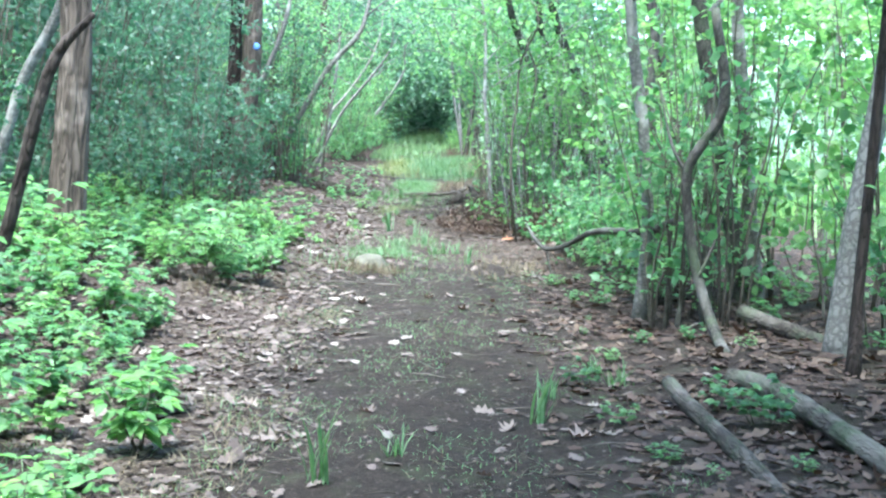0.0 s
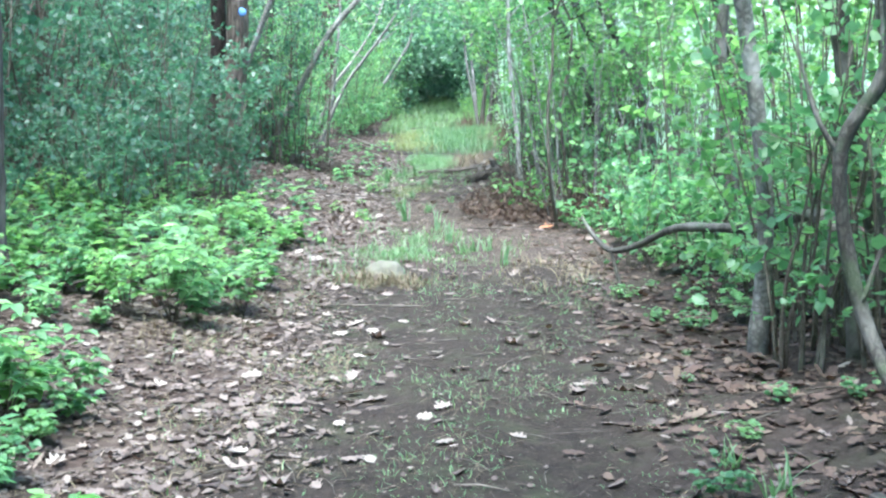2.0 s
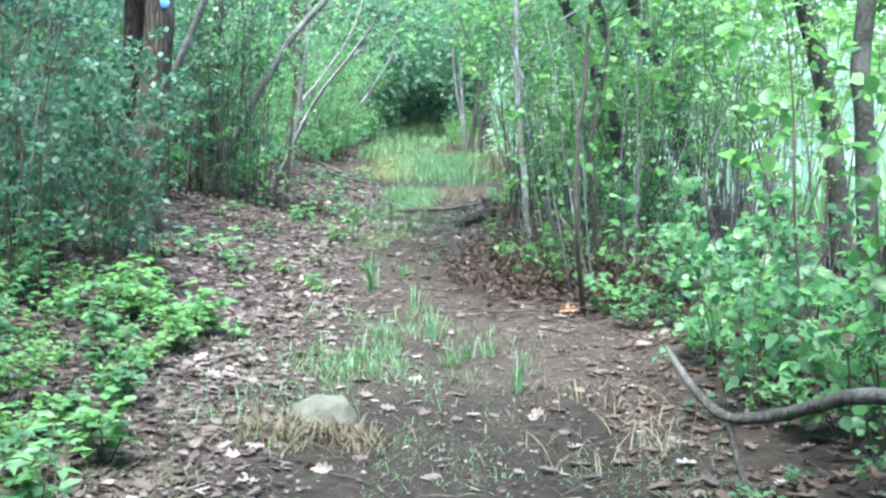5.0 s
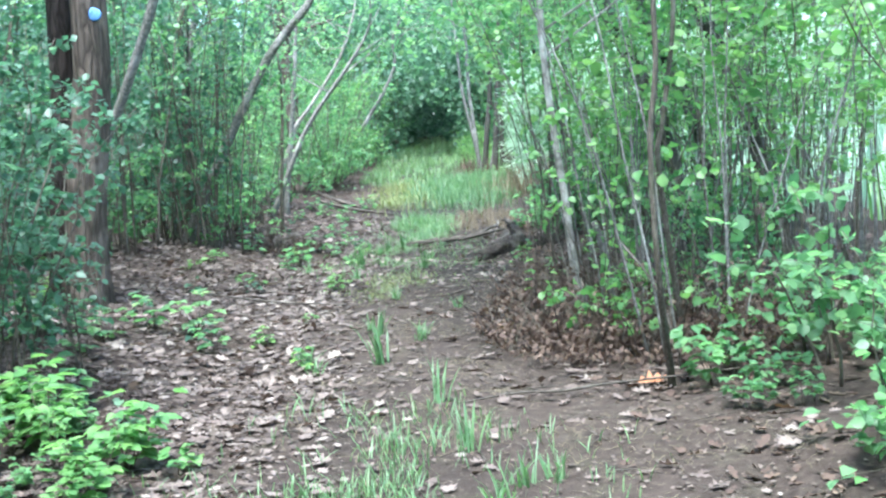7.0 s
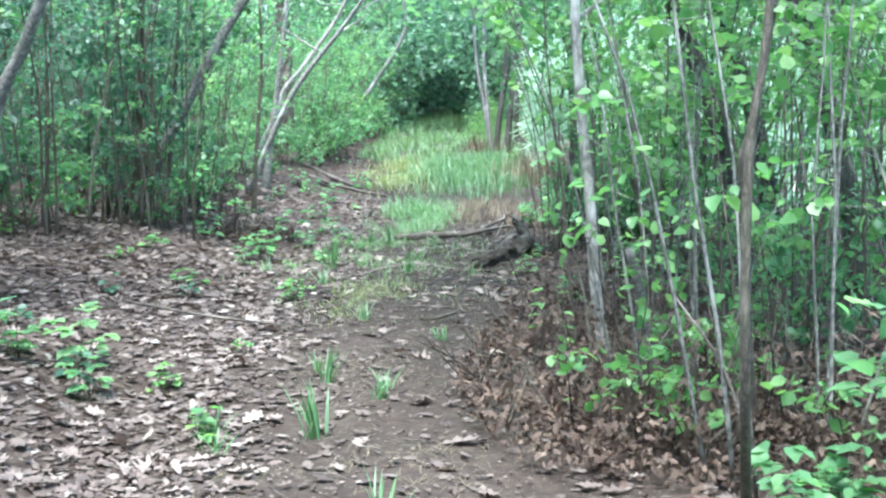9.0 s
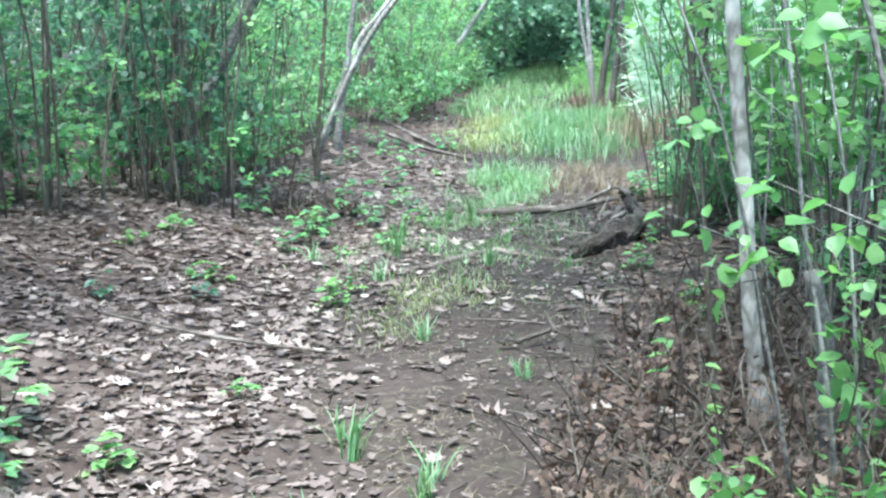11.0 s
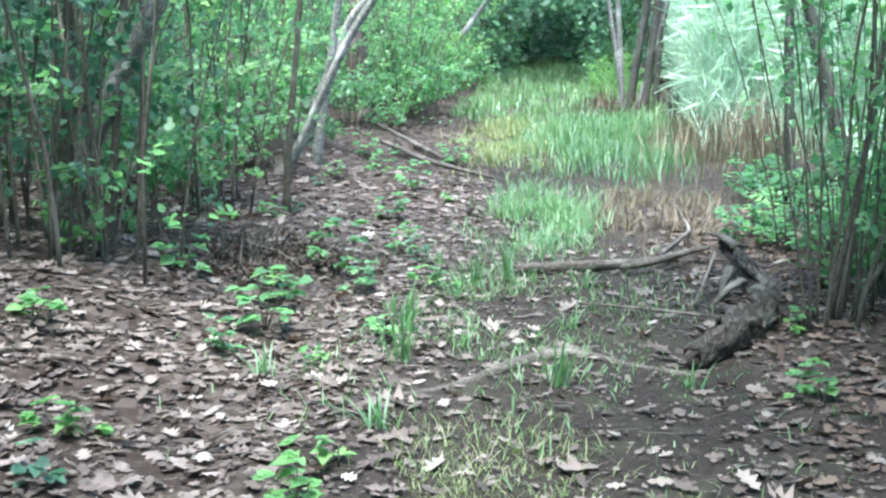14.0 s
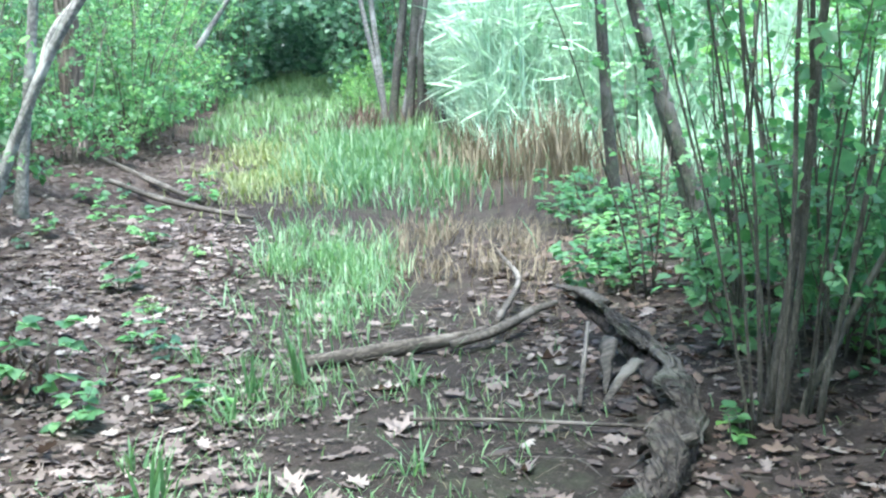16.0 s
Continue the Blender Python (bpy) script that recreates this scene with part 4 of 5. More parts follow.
for label, rows in (
    ("thin bare stick lying on the soil", [(-0.66, 24.37, 0.02, 0.007), (-0.3, 24.25, 0.025, 0.009), (0.22, 24.03, 0.03, 0.008)]),
    ("long thin stick lying on leaf litter", [(-2.6, 19.85, 0.2, 0.01), (-2.0, 19.8, 0.1, 0.011), (-1.32, 19.76, 0.03, 0.007)]),
    ("short pale broken stick", [(-0.43, 20.14, 0.02, 0.014), (-0.33, 20.26, 0.03, 0.014), (-0.25, 20.36, 0.04, 0.012)]),
    ("short pale stick jutting up", [(-0.22, 20.33, 0.03, 0.012), (-0.25, 20.38, 0.08, 0.01), (-0.28, 20.42, 0.12, 0.008)]),
    ("thin straight stick lying on the trail", [(-0.76, 20.68, 0.02, 0.006), (-0.5, 20.62, 0.03, 0.008), (-0.28, 20.55, 0.03, 0.008)]),
    ("long pale stick across the trail edge", [(-0.36, 15.62, 0.02, 0.004), (-0.05, 15.74, 0.03, 0.007), (0.2, 15.72, 0.03, 0.008), (0.5, 15.83, 0.03, 0.008), (0.8, 15.76, 0.06, 0.007), (1.2, 15.69, 0.1, 0.005)]),
    ("thin twig lying across the trail", [(-1.25, 11.0, 0.02, 0.005), (-0.9, 10.95, 0.03, 0.006), (-0.45, 10.92, 0.02, 0.005)]),
    ("pale stick lying beside the trunk", [(-3.3, 33.5, 0.3, 0.03), (-2.7, 32.6, 0.3, 0.035), (-2.0, 31.2, 0.2, 0.02)]),
    ("bare stick lying beside the trunk", [(-3.0, 32.2, 0.3, 0.025), (-2.3, 31.0, 0.25, 0.03), (-1.5, 30.2, 0.15, 0.02)]),
    ("dark stick leaning on the rotten log", [(0.02, 24.35, 0.03, 0.012), (0.10, 24.6, 0.14, 0.011), (0.18, 24.85, 0.26, 0.008)]),
    ("thin dead twig in brown brush", [(0.7, 16.6, 0.75, 0.006), (0.85, 16.3, 0.5, 0.008), (0.95, 16.1, 0.1, 0.01)]),
):
    fallen("stick", label, [(x, y, max(z, gz(x, y) + r * 0.7), r) for x, y, z, r in rows], M_DRY, 6, 0.04, "stick", "sticks on the ground")

# the rotten, hollowed log at the trail's edge
rot = thing("rotten_log", "curved hollow rotten log with splintered bleached wood", "log", at=on_ground(0.3, 24.0))
g0 = np.array(on_ground(0.3, 24.0))
spine = smooth_line([(-0.12, 23.1, 0.03, 0.05), (0.02, 23.35, 0.05, 0.07), (0.16, 23.65, 0.06, 0.08), (0.31, 24.0, 0.07, 0.08), (0.40, 24.4, 0.08, 0.072), (0.41, 24.85, 0.12, 0.06), (0.37, 25.35, 0.17, 0.045), (0.33, 25.7, 0.2, 0.03)], 5)
line = smooth_line(spine, 2)
line[:, 3] *= 1.18 + 0.12 * np.sin(np.arange(len(line)) * 0.9)
n_l, n_a = len(line), 13
tan = unit(np.gradient(line[:, :3], axis=0))
side = unit(np.cross(tan, np.array([0, 0, 1.0])))
over = np.cross(side, tan)
low_a = np.radians(-112 + rt.normal(0, 9, n_l) + 14 * np.sin(np.arange(n_l) * 0.55))
top_a = np.radians(118 + rt.normal(0, 13, n_l) + 28 * np.sin(np.arange(n_l) * 0.37 + 1))
ang = low_a[:, None] + (top_a - low_a)[:, None] * np.linspace(0, 1, n_a)[None]
ridge = 0.1 * np.sin(np.linspace(0, 1, n_a) * 23)[None] + rt.normal(0, 0.05, (n_l, n_a))
rad = line[:, 3:4] * (1 + ridge)
shell = []
for r_ in (rad, rad - 0.012 - 0.01 * rt.uniform(0, 1, (n_l, n_a))):
    shell.append(line[:, None, :3] - g0 + r_[..., None] * (np.cos(ang)[..., None] * side[:, None] + np.sin(ang)[..., None] * over[:, None]))
grid = np.arange(n_l * n_a).reshape(n_l, n_a)
quads = [np.stack([grid[:-1, :-1], grid[:-1, 1:], grid[1:, 1:], grid[1:, :-1]], -1).reshape(-1, 4)]
quads.append(quads[0][:, ::-1] + n_l * n_a)
for edge in (grid[:, 0], grid[::-1, -1], grid[0, ::-1], grid[-1]):
    quads.append(np.stack([edge[:-1], edge[1:], edge[1:] + n_l * n_a, edge[:-1] + n_l * n_a], -1))
part("shell", mesh_from("shell", np.vstack([q.reshape(-1, 3) for q in shell]), np.vstack(quads)), M_ROT, rot, "jagged curved shell of rotten wood", smooth=True)
for k in range(16):
    a = rt.uniform(0, 1)
    lo = int(rt.integers(0, n_l - 14))
    hi = min(n_l, lo + int(rt.integers(9, 34)))
    w = ang[:, 0] + (ang[:, -1] - ang[:, 0]) * (a if k % 4 else float(k % 8 == 0))
    p = line[:, :3] - g0 + (line[:, 3:4] * 1.04) * (np.cos(w)[:, None] * side + np.sin(w)[:, None] * over) + rt.normal(0, 0.004, (n_l, 3))
    f = np.linspace(0, 1, hi - lo)
    part("splinter", tubes("splinter", [np.hstack([p[lo:hi], (rt.uniform(0.006, 0.014) * np.sin(np.pi * (0.08 + 0.84 * f)))[:, None]])], 5, 0.1, rt, 0.6), M_ROT if k % 3 else M_DRY, rot, smooth=True)
# a darker core fills the inside of the hollow shell
core = spine.copy()
core[:, 3] *= 0.55
core[:, 2] -= 0.03
core[:, :3] -= g0
part("core", tubes("core", [core], 10, 0.15, rt), M_DARKBARK, rot, "dark core inside the hollow shell", smooth=True)
for sx, sy, sz, ex, ey, ez in ((0.4, 25.4, 0.22, 0.22, 25.75, 0.26), (0.3, 24.5, 0.16, 0.1, 24.3, 0.03), (0.3, 24.9, 0.16, 0.18, 24.55, 0.02), (0.25, 23.6, 0.12, 0.02, 23.6, 0.03)):
    part("shard", tubes("shard", [smooth_line([(sx - g0[0], sy - g0[1], sz - g0[2], 0.04), ((sx + ex) / 2 - g0[0], (sy + ey) / 2 - g0[1], (sz + ez) / 2 + 0.02 - g0[2], 0.03), (ex - g0[0], ey - g0[1], ez - g0[2], 0.008)], 4)], 7, 0.15, rt, 0.5), M_DRY, rot, smooth=True)

# the half-buried stone
bm = bmesh.new()
bmesh.ops.create_icosphere(bm, subdivisions=4, radius=1)
for v in bm.verts:
    n = noise.noise(v.co * 1.6) * 0.14 + noise.noise(v.co * 5) * 0.03
    v.co = Vector((v.co.x * 0.175, v.co.y * 0.14, v.co.z * 0.13 if v.co.z > 0 else v.co.z * 0.08)) * (1 + n)
me = bpy.data.meshes.new("stone")
bm.to_mesh(me)
bm.free()
stone = tagged(part("stone", me, M_STONE, smooth=True), "pale rounded stone half buried in dry grass", "stone")
stone.location = on_ground(-0.83, 12.45, 0.03)


# ---- grass ----
def patch(name, label, category, x0, x1, y0, y1, n, tall, mat, seed, lean=0.5, width=0.008, keep=None, soft_edge=True):
    r = np.random.default_rng(seed)
    x, y = r.uniform(x0, x1, n), r.uniform(y0, y1, n)
    if soft_edge:
        x, y = r.normal((x0 + x1) / 2, (x1 - x0) / 3.6, n), r.normal((y0 + y1) / 2, (y1 - y0) / 3.8, n)
    ok = lumps(2.3 * x, 2.1 * y) + r.normal(0, 0.35, len(x)) > -0.05
    if keep is not None:
        ok &= keep(x, y)
    x, y = x[ok], y[ok]
    root = np.stack([x, y, height(x, y) - 0.01], 1)
    h = tall * r.uniform(0.4, 1.15, len(x)) * (0.8 + 0.3 * lumps(x, y)).clip(0.4, 1.3)
    me = blades(name, root, h, lean * r.uniform(0.2, 1.6, len(x)), width * r.uniform(0.6, 1.3, len(x)), r)
    return tagged(part(name, me, mat), label, category, kind="stuff")


patch("grass", "short green grass growing behind the stone", "grass", -1.45, 0.1, 12.4, 15.4, 3000, 0.14, M_GRASS, 31, 0.8, 0.006)
patch("grass", "thin yellowing grass on the trail", "grass", -1.5, -0.45, 20.2, 22.0, 2300, 0.09, M_YELLOW, 32, 1.0, 0.004)
patch("grass", "tall green grass on the trail", "grass", -1.35, -0.5, 26.4, 29.4, 3600, 0.3, M_GRASS, 33, 0.8, 0.008)
patch("grass", "dense green grass filling the trail", "grass", -1.1, 0.9, 31.0, 37.0, 11000, 0.42, M_GRASS, 34, 0.7, 0.012)
patch("grass", "pale yellow grass beside the green grass", "grass", -2.0, -0.7, 31.5, 37, 6500, 0.24, M_YELLOW, 35, 0.8, 0.013)
patch("grass", "soft green grass along the far trail", "grass", -2.6, 0.9, 36, 60, 14000, 0.34, M_GRASS, 36, 0.6, 0.02, soft_edge=False)
patch("dry_grass", "dry brown grass beside the trail", "grass", -0.6, 0.7, 26.6, 30.2, 2600, 0.26, M_STRAW, 37, 0.9, 0.005)
patch("dry_grass", "dead straw in front of the stone", "grass", -1.1, -0.5, 11.8, 12.45, 900, 0.17, M_STRAW, 38, 1.2, 0.006)
patch("dry_grass", "dead straw at the thicket's edge", "grass", 0.1, 0.9, 11.7, 13.2, 700, 0.17, M_STRAW, 39, 1.2, 0.006)
patch("grass", "sparse low grass on the trodden trail", "grass", -1.1, 1.1, 2.5, 12.5, 17000, 0.045, M_GRASS, 40, 1.3, 0.004, soft_edge=False)
patch("grass", "sparse grass among leaves on the trail", "grass", -1.9, 0.2, 21.4, 26.5, 2600, 0.1, M_GRASS, 41, 0.8, 0.006)
patch("grass", "thin grass along the trail's edge", "grass", -1.9, -0.9, 3.5, 13.0, 3200, 0.07, M_GRASS, 61, 1.2, 0.004, soft_edge=False)
patch("dry_grass", "pale trampled straw on the bank", "straw", -2.1, -0.8, 4.0, 12.5, 9000, 0.1, M_STRAW, 62, 2.6, 0.0035, soft_edge=False)
patch("grass", "soft thin grass between leaves and soil", "grass", -2.1, -0.5, 22.0, 27.5, 2300, 0.11, M_GRASS, 63, 0.9, 0.005)
patch("dry_grass", "fine dry straw on the paler soil", "straw", -1.4, 1.2, 13.0, 20.0, 9000, 0.06, M_STRAW, 64, 3.0, 0.003, soft_edge=False)
patch("dry_grass", "fine dry straw trodden into the soil", "straw", -1.3, 1.0, 2.5, 29, 14000, 0.07, M_STRAW, 42, 3.2, 0.003, soft_edge=False)
patch("dead_reeds", "bent brown reed straw at the marsh edge", "reeds", 0.5, 2.2, 30.5, 34.5, 4200, 0.75, M_STRAW, 43, 0.35, 0.012)
patch("dead_reeds", "reddish dry stalks beside the far trail", "reeds", -0.7, 0.5, 36.2, 38.2, 900, 0.55, M_BRUSH, 44, 0.4, 0.014)


def reed_bed(label, x0, x1, y0, y1, n, tall, seed, keep):
    """Reed stalks with long drooping leaves along them, all in one mesh of leaves and one of stalks."""
    r = np.random.default_rng(seed)
    x, y = r.uniform(x0, x1, n), r.uniform(y0, y1, n)
    ok = keep(x, y)
    x, y = x[ok], y[ok]
    n = len(x)
    root = np.stack([x, y, height(x, y)], 1)
    h = tall * r.uniform(0.65, 1.1, n)
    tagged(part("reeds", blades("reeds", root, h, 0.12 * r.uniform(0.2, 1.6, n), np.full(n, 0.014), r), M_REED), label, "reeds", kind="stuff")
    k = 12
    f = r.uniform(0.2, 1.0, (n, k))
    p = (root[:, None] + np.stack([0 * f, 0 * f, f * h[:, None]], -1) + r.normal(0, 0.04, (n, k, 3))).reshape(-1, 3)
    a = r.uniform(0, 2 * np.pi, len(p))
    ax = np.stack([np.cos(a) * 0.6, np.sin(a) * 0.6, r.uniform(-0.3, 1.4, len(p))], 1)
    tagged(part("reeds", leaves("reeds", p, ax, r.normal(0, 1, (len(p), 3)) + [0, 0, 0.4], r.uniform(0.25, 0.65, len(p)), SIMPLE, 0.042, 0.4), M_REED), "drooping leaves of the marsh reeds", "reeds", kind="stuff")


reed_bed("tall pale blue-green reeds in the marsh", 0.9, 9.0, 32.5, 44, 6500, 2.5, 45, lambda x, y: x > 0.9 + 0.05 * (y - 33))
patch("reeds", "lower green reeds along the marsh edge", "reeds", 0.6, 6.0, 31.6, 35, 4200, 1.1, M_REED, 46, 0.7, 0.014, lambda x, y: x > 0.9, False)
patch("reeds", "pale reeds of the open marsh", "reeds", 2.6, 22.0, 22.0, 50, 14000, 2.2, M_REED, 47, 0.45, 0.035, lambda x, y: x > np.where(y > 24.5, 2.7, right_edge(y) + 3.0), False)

patch("tall_grass", "tall sunlit green growth beyond the thicket", "grass", 4.6, 15.0, 0.0, 24.0, 15000, 1.5, M_FRESH, 48, 0.6, 0.035, lambda x, y: x > right_edge(y) + 2.4, False)

rg = np.random.default_rng(50)


def tuft(label, tall, n, mat, width=0.009, lean=0.7):
    ob = thing("grass_tuft", label, "grass", "grass tufts on the trail")
    a, r = rg.uniform(0, 2 * np.pi, n), 0.05 * np.sqrt(rg.uniform(0, 1, n))
    for k in range(n):
        root = np.array([[r[k] * np.cos(a[k]), r[k] * np.sin(a[k]), -0.01]])
        part("blade", blades("blade", root, tall * rg.uniform(0.4, 1.1, 1), lean * rg.uniform(0.3, 1.4, 1), width * rg.uniform(0.7, 1.3, 1), rg), mat, ob)
    return ob


tufts = [tuft("upright spiky tuft of green grass", 0.3, 14, M_GRASS, 0.013, 0.5), tuft("small tuft of green grass in soil", 0.15, 18, M_GRASS, 0.008), tuft("loose tuft of green grass", 0.2, 18, M_GRASS, 0.009, 0.9)]
spots = [(-0.46, 15.73), (-0.64, 17.84), (-1.05, 18.5), (-0.09, 14.17), (-0.31, 14.68), (0.07, 14.22), (-0.97, 18.3), (-1.3, 16.83), (-0.63, 18.04), (-1.39, 17.17), (-2.04, 22.45), (-1.38, 24.6),
         (-1.5, 22.9), (-1.55, 23.6), (-1.25, 23.4), (-0.75, 22.6), (-0.7, 23.8), (-0.15, 22.8), (-1.3, 24.9), (-1.1, 25.1), (-0.2, 5.3), (-0.5, 4.9), (0.6, 6.6), (0.9, 7.3), (0.5, 6.1), (1.0, 6.9), (-0.6, 24.9),
         (-1.45, 21.9), (-0.95, 20.3), (-0.35, 19.6), (-1.6, 25.6), (-0.9, 17.2), (0.2, 13.3), (-0.2, 13.9), (-1.7, 24.1)]
spread_copies(tufts, spots, rg, (0.85, 1.25))


# ---- seedlings and low plants ----
def seedling(name, label, group, rng, stems=4, tall=0.3, leaf=0.09, mat=None, shape=OVATE, per=7, width=0.9, category="plant", split=False):
    ob = thing(name, label, category, group)
    P, A, U, L, lines = [], [], [], [], []
    for i in range(stems):
        a = rng.uniform(0, 2 * np.pi)
        out = rng.uniform(0.1, 0.6)
        h = tall * rng.uniform(0.6, 1.15)
        d = np.array([np.cos(a) * out, np.sin(a) * out, 1.0])
        b = np.array([0.0, 0.0, -0.02]) if not split else np.array([0.1 * np.cos(a) * rng.uniform(0, 1), 0.1 * np.sin(a) * rng.uniform(0, 1), -0.02])
        line = np.array([[*(b + d * h * f), 0.004 * (1.2 - f)] for f in (0, 0.5, 1)])
        lines.append(line)
        for f in np.linspace(0.4, 1.0, per):
            c = b + d * h * f
            la = rng.uniform(0, 2 * np.pi)
            td = np.array([np.cos(la), np.sin(la), 0.1])
            for w in (-0.9, 0, 0.9):
                q = np.array([np.cos(la + w), np.sin(la + w), rng.uniform(-0.3, 0.25)])
                P.append(c + td * leaf * 0.6)
                A.append(q)
                U.append(np.array([0, 0, 1.0]) + rng.normal(0, 0.25, 3))
                L.append(leaf * rng.uniform(0.6, 1.15))
            lines.append(np.array([[*c, 0.002], [*(c + td * leaf * 0.6), 0.0015]]))
    if split:
        for k in range(stems):
            part("stem", tubes("stem", lines[k * (per + 1):(k + 1) * (per + 1)], 4, rng=rng), M_STEM, ob, smooth=True)
    else:
        part("stem", tubes("stem", lines, 3, rng=rng), M_STEM, ob, smooth=True)
    part("leaves", leaves("leaves", np.array(P), np.array(A), np.array(U), np.array(L), shape, width, rng.uniform(0.5, 2, len(P))), mat or M_FRESH, ob)
    return ob


rp = np.random.default_rng(60)
low = [seedling("seedling", "bright green leafy seedling on leaf litter", "seedlings beside the trail", rp, s, t, l, m, per=8, width=w) for s, t, l, m, w in ((5, 0.26, 0.07, M_FRESH, 0.6), (6, 0.34, 0.078, M_LEAF, 0.6), (4, 0.22, 0.058, M_FRESH, 0.9), (6, 0.3, 0.066, M_LEAF, 0.9), (5, 0.42, 0.085, M_LEAF, 0.55), (4, 0.5, 0.075, M_FRESH, 0.7))]


def first_patch(x, y):
    edge = np.interp(y, (3.5, 5, 6, 7.1, 9, 10.5, 13, 15, 18), (-1.0, -1.15, -1.3, -1.6, -2.0, -1.6, -1.5, -1.8, -2.4))
    gap = 8.3 < y < 9.4 and x > -2.5
    return x < edge - 0.1 and not gap


spots = jitter_spots(-4.4, -0.9, 3.6, 15.2, 0.31, rp, lambda x, y: first_patch(x, y) and rp.uniform() < 0.9)
near_spots = spots
spots = jitter_spots(-4.4, -1.9, 15.2, 19, 0.45, rp, lambda x, y: first_patch(x, y) and rp.uniform() < 0.55)
spots += [(-2.3, 17.9), (-2.35, 18.2), (-2.15, 17.7), (-2.9, 24.1), (-3.0, 24.3), (-2.3, 22.8), (-2.25, 23.3), (-2.4, 21.0), (-2.9, 20.6), (-2.0, 24.6), (-1.9, 26.0), (-1.75, 25.7), (-2.2, 25.0), (-2.35, 24.0)]
spots += jitter_spots(-3.6, -1.7, 25.5, 33.5, 0.7, rp, lambda x, y: rp.uniform() < 0.4)
spread_copies(low, near_spots, rp, (0.6, 1.35))
low = [seedling("seedling", "small sparse green seedling in dead leaves", "sparse seedlings in the litter", rp, s, t, l, m, per=3) for s, t, l, m in ((3, 0.16, 0.066, M_LEAF), (4, 0.22, 0.07, M_LEAF), (2, 0.14, 0.072, M_SHADED_LEAF))]
spread_copies(low, spots, rp, (0.7, 1.3))

# low green growth on the right bank and under the thicket
ivy = [seedling("low_plant", "low green plant with broad oval leaves", "low plants under the thicket", rp, s, t, l, M_LEAF, split=True) for s, t, l in ((4, 0.32, 0.075), (5, 0.4, 0.085), (3, 0.26, 0.068))]
spots = jitter_spots(0.6, 3.6, 6.0, 16.0, 0.42, rp, lambda x, y: right_edge(y) - 0.5 < x < right_edge(y) + 1.2 and not (1.2 < x < 2.0 and y < 8.3) and rp.uniform() < 0.5)
spots += jitter_spots(0.35, 2.6, 26.2, 30.5, 0.36, rp, lambda x, y: x > 0.55 + 0.08 * (y - 26) and rp.uniform() < 0.8)
spots += jitter_spots(0.7, 2.6, 16.0, 26, 0.6, rp, lambda x, y: x > right_edge(y) - 0.2 and rp.uniform() < 0.6)
spread_copies(ivy, spots, rp, (0.7, 1.2))
spread_copies(ivy, [(1.45, 6.3), (1.55, 5.8), (1.85, 7.4), (1.0, 5.3), (1.15, 4.9), (0.85, 6.0), (1.05, 7.6), (0.8, 6.9), (1.5, 4.9), (1.6, 7.9), (1.3, 8.1), (1.0, 8.7), (1.1, 9.3), (1.25, 9.9), (1.4, 10.4), (1.05, 10.2), (1.5, 9.5), (0.95, 10.9), (1.2, 11.3)], rp, (0.4, 0.7))

shoots = [seedling("green_shoot", "bright young shoot with large drooping leaves", "young shoots", rp, 1, 0.55, 0.09, M_FRESH, per=4, width=0.6)]
spread_copies(shoots, [(0.28, 19.05), (0.75, 17.0), (0.35, 18.2), (0.9, 17.5)], rp, (0.8, 1.15))

# the heap of dead brown brush at the foot of the thicket
for cx_, cy_, rx_, ry_, hz, n in ((0.4, 18.1, 0.65, 1.7, 0.34, 3200), (1.1, 17.2, 1.0, 1.0, 0.46, 4200), (1.9, 16.8, 0.9, 0.9, 0.44, 2800), (0.85, 20.0, 0.8, 1.3, 0.34, 2200), (-2.75, 24.9, 0.6, 0.7, 0.16, 900)):
    r = np.random.default_rng(int(cx_ * 100 + 900))
    ob = thing("brush_heap", "heap of dead brown leaves caught on twigs", "brush", "dead brush beside the trail", on_ground(cx_, cy_))
    a, q = r.uniform(0, 2 * np.pi, n), np.sqrt(r.uniform(0, 1, n))
    z = r.uniform(0, 1, n) ** 1.5 * hz * (1 - 0.8 * q ** 2) * (0.7 + 0.5 * np.sin(5 * a + 9 * q)) + 0.02
    p = np.stack([rx_ * q * np.cos(a), ry_ * q * np.sin(a), z], 1)
    part("dead_leaves", leaves("dead_leaves", p, r.normal(0, 1, (n, 3)), [0, 0, 1] + r.normal(0, 0.8, (n, 3)), 0.042 * r.uniform(0.4, 1.4, n), PLAIN, 0.8, r.uniform(-3, 4, n)), M_BRUSH, ob)
    for i in range(95):
        a, q = r.uniform(0, 2 * np.pi), r.uniform(0, 0.9)
        b = np.array([rx_ * q * np.cos(a), ry_ * q * np.sin(a), -0.02])
        e = b + np.array([r.normal(0, 0.2), r.normal(0, 0.2), hz * r.uniform(0.5, 1.7)])
        w = r.uniform(0.5, 1.0)
        part("twig", tubes("twig", [smooth_line([[*b, 0.006 * w], [*((2 * b + e) / 3 + r.normal(0, 0.025, 3)), 0.005 * w], [*((b + 2 * e) / 3 + r.normal(0, 0.03, 3)), 0.004 * w], [*e, 0.0015 * w]], 2)], 4, rng=r), M_STEM if i % 3 else M_DARKBARK, ob, smooth=True)


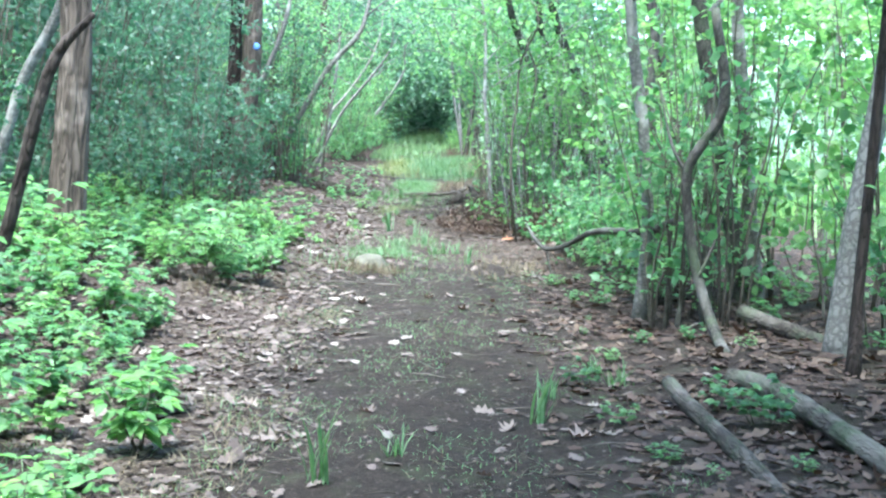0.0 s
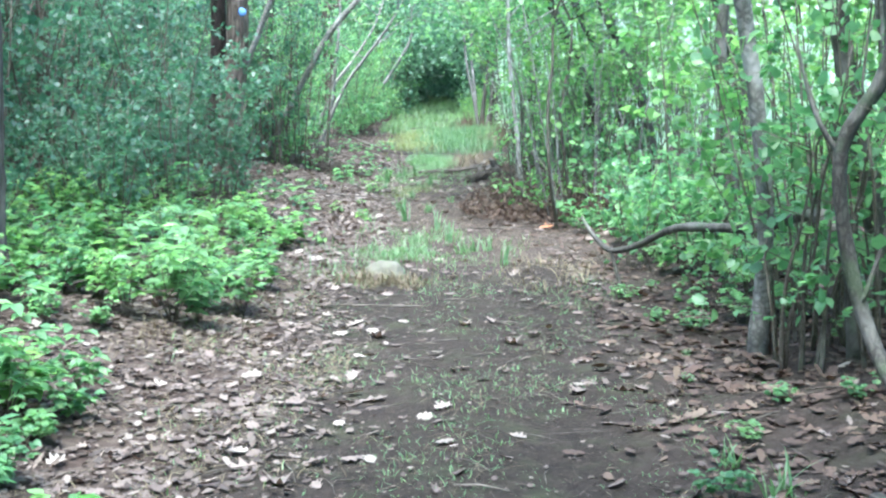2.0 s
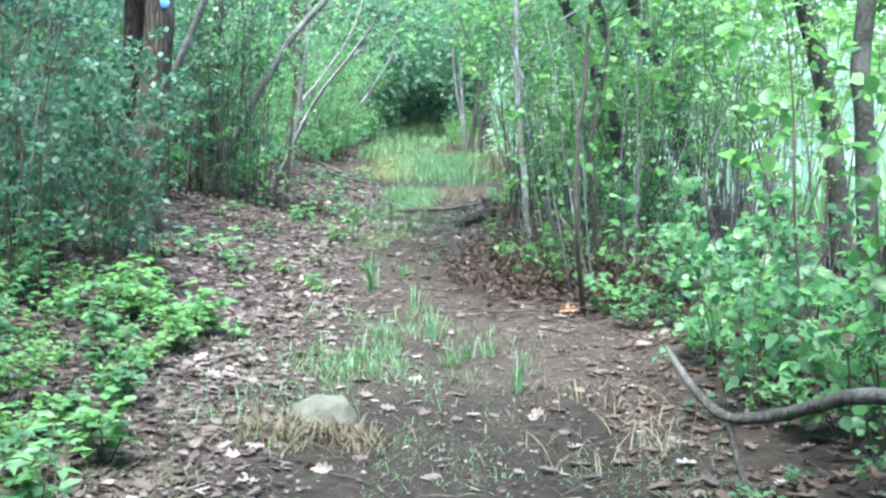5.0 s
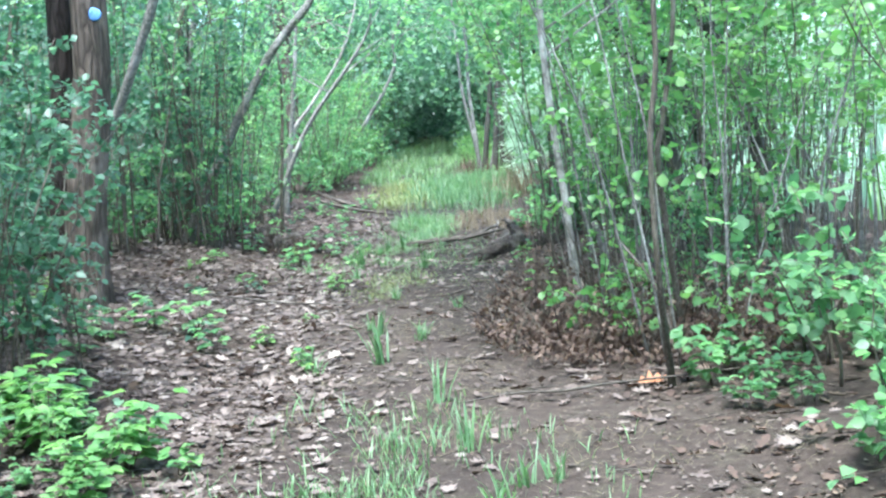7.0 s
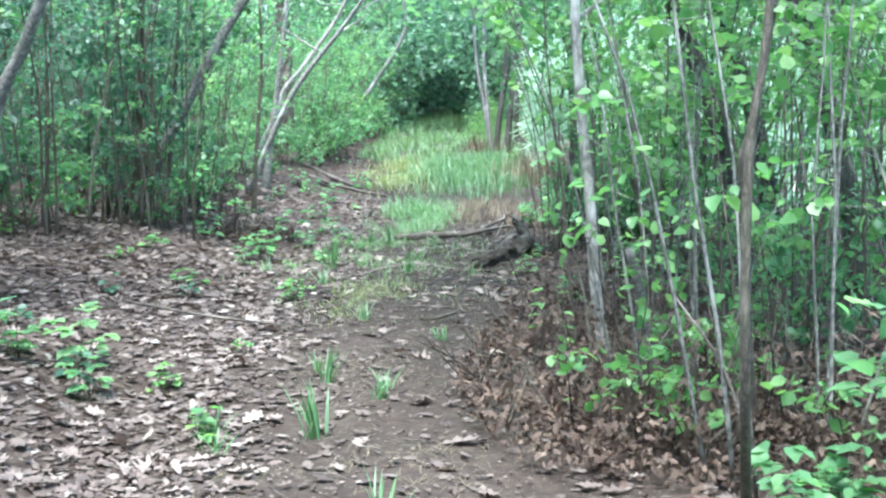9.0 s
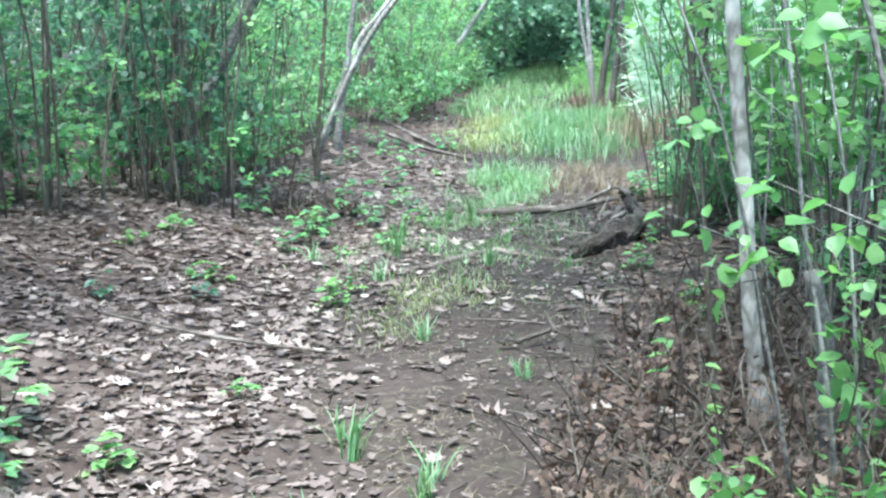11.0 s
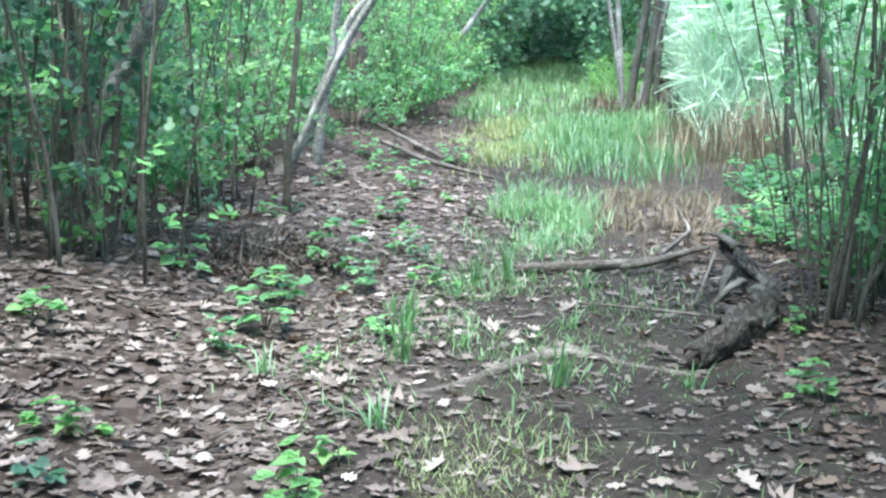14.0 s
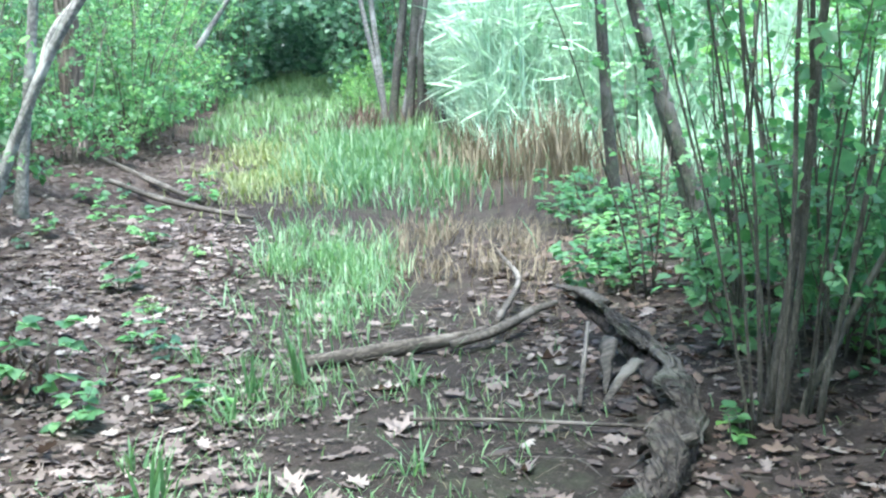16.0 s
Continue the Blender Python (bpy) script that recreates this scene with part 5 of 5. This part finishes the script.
# ---- fallen leaves ----
def litter(label, x0, x1, y0, y1, n, size, chance, seed, mat=M_LITTER, shape=None):
    shape = shape or PLAIN
    r = np.random.default_rng(seed)
    x, y = r.uniform(x0, x1, n), r.uniform(y0, y1, n)
    ok = r.uniform(0, 1, n) < chance(x, y)
    x, y = x[ok], y[ok]
    m = len(x)
    p = np.stack([x, y, height(x, y) + r.uniform(0.004, 0.022, m)], 1)
    ax = r.normal(0, 1, (m, 3)) * [1, 1, 0.1]
    me = leaves("leaf_litter", p, ax, [0, 0, 1] + r.normal(0, 0.24, (m, 3)), size * r.uniform(0.35, 1.25, m), shape, r.choice((0.7, 0.85, 1.0)), r.uniform(-1.0, 2.6, m))
    return tagged(part("leaf_litter", me, mat), label, "leaves", kind="stuff")


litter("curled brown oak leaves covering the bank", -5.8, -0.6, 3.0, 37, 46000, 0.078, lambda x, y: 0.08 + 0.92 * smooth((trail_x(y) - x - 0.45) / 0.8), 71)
litter("scattered pale oak leaves on the trail", -1.7, 1.2, 3.2, 28, 1100, 0.1, lambda x, y: np.full(x.shape, 0.75), 72, mat=M_PALELITTER, shape=LOBED)
litter("pale lobed oak leaves strewn over the bank", -5.2, -0.6, 3.0, 30, 9500, 0.11, lambda x, y: (0.1 + 0.9 * smooth((trail_x(y) - x - 0.4) / 0.7)) * np.where(y < 13, 0.3, 1.0), 79, mat=M_PALELITTER, shape=LOBED)
litter("pale lobed oak leaves among the dark stems", 0.2, 2.0, 5.0, 28.0, 900, 0.1, lambda x, y: 0.1 + 0.9 * smooth((x - trail_x(y) - 0.6) / 0.5), 81, mat=M_PALELITTER, shape=LOBED)
litter("small broken leaf bits among the oak leaves", -5.0, -0.7, 3.0, 30, 20000, 0.05, lambda x, y: 0.1 + 0.9 * smooth((trail_x(y) - x - 0.5) / 0.8), 75, shape=SIMPLE)
# litter right of the trail takes the darker brush brown as painted shade
litter("brown leaves under the thicket, darkened for its shade", 0.3, 4.0, 3.0, 28, 9000, 0.1, lambda x, y: 0.05 + 0.95 * smooth((x - trail_x(y) - 0.75) / 0.7), 73, mat=M_BRUSH)
litter("brown oak leaves strewn over the trail", -1.9, 0.4, 15.5, 28.5, 3200, 0.095, lambda x, y: 0.25 + 0.75 * smooth((np.abs(x - trail_x(y) - 0.1) - 0.35) / 0.5), 76)
litter("brown oak leaves under the stems and rotten log, darkened for shade", 0.05, 2.2, 15.5, 28.5, 3200, 0.085, lambda x, y: 0.1 + 0.9 * smooth((x - trail_x(y) - 0.7) / 0.4), 78, mat=M_BRUSH)
litter("brown oak leaves beside the grey logs, darkened for shade", 0.35, 2.6, 3.0, 11.5, 2600, 0.115, lambda x, y: 0.1 + 0.9 * smooth((x - trail_x(y) - 0.7) / 0.6), 77, mat=M_BRUSH)
litter("small leaf fragments on the soil", -1.8, 1.4, 3.0, 27, 16000, 0.028, lambda x, y: np.where(y < 12.5, 0.35, 0.8), 74, shape=SIMPLE)

rl = np.random.default_rng(80)
oak = []
for k in range(4):
    me = leaves("fallen_oak_leaf", np.zeros((1, 3)), np.array([[1.0, 0.1, 0.12]]), np.array([[0.1 * k - 0.15, 0.1, 1.0]]), np.array([0.15]), LOBED, 0.95, np.array([1.0 + 1.2 * k]))
    oak.append(tagged(part("fallen_oak_leaf", me, M_PALELITTER), "large pale dry oak leaf lying on the soil", "leaf", "large oak leaves on the trail"))
spots = [(-0.708, 8.39), (-1.0, 7.38), (-0.92, 7.22), (-0.435, 6.22), (-0.62, 5.7), (-0.7, 5.55), (-0.95, 6.1), (0.3, 5.9), (0.75, 5.8), (-1.33, 22.29), (-1.76, 21.7), (-0.5, 25.1), (-0.65, 25.0), (-0.8, 24.9), (-0.2, 24.7),
         (0.74, 15.9), (-0.95, 10.4), (-0.75, 10.2), (-1.3, 10.1), (-0.2, 10.4), (0.1, 9.9), (0.45, 8.6), (-1.55, 16.5), (-1.2, 16.0), (-0.9, 15.6), (-1.75, 18.3), (-1.6, 17.9), (-0.3, 17.0), (-0.05, 16.4), (-0.4, 18.9),
         (-1.9, 20.3), (-1.5, 20.0), (-0.9, 19.7), (-0.6, 21.6), (0.05, 21.3), (-0.3, 23.9), (0.0, 25.3), (-0.75, 24.2), (-1.1, 23.7), (-1.95, 23.0)]
spread_copies(oak, spots, rl, (0.85, 1.25))

me = leaves("orange_leaf", np.zeros((1, 3)), np.array([[1.0, 0.1, 0.05]]), np.array([[0.0, -0.35, 1.0]]), np.array([0.17]), LOBED, 1.0, np.array([2.5]))
orange = tagged(part("orange_leaf", me, leaf_material("orange_dead_leaf", ((0.0, (0.3, 0.115, 0.05)), (1.0, (0.38, 0.17, 0.085))), (1.2, 0.9, 0.6), 0.15, 0.7)), "bright orange-brown dead leaf at the brush edge", "leaf")
orange.location = on_ground(0.66, 15.9, 0.03)

# fine dead twigs strewn over the ground
r = np.random.default_rng(91)
lines = []
for k in range(1500):
    x, y = r.uniform(-4.2, 2.0), r.uniform(3.2, 28)
    a, ln = r.uniform(0, 2 * np.pi), r.uniform(0.06, 0.3)
    dx, dy = 0.5 * ln * np.cos(a), 0.5 * ln * np.sin(a)
    w = r.uniform(0.0015, 0.004)
    lines.append(np.array([(x - dx, y - dy, gz(x - dx, y - dy) + 0.012, w), (x + r.normal(0, 0.01), y, gz(x, y) + 0.02, w), (x + dx, y + dy, gz(x + dx, y + dy) + 0.014, 0.6 * w)]))
tagged(part("twig_litter", tubes("twig_litter", lines, 3, rng=r), M_DRY), "fine dead twigs strewn over soil and leaves", "twigs", kind="stuff")

small = [seedling("small_seedling", "tiny green seedling among dead leaves", "tiny seedlings in the litter", r, k, 0.13, 0.05, M_FRESH, per=4, split=True) for k in (2, 3)]
spread_copies(small, jitter_spots(-4.5, -1.2, 15, 29, 0.95, r, lambda x, y: x < trail_x(y) - 0.7 and r.uniform() < 0.7) + jitter_spots(0.4, 1.6, 20.5, 25, 0.6, r, lambda x, y: r.uniform() < 0.6), r, (0.7, 1.4))

M_PALELEAF = leaf_material("pale_dead_leaf", ((0.0, (0.5, 0.47, 0.36)), (1.0, (0.62, 0.58, 0.46))), (1.2, 1.1, 0.9), 0.3, 0.7)
# a pale dead leaf caught on a bare twig
twig = thing("dead_twig", "bare upright twig holding one pale dead leaf", "twig", at=on_ground(1.9, 14.5))
part("stem", tubes("stem", [smooth_line([(0, 0, -0.02, 0.008), (0.03, -0.03, 0.3, 0.006), (0.0, -0.06, 0.75, 0.003)], 4)], 5), M_STEM, twig, smooth=True)
part("leaf", leaves("leaf", np.array([[0.015, -0.05, 0.5]]), np.array([[-0.3, -0.3, -1.0]]), np.array([[0.1, -1.0, 0.2]]), np.array([0.12]), OVATE, 0.9, np.array([1.5])), M_PALELEAF, twig, "pale cream dead leaf")
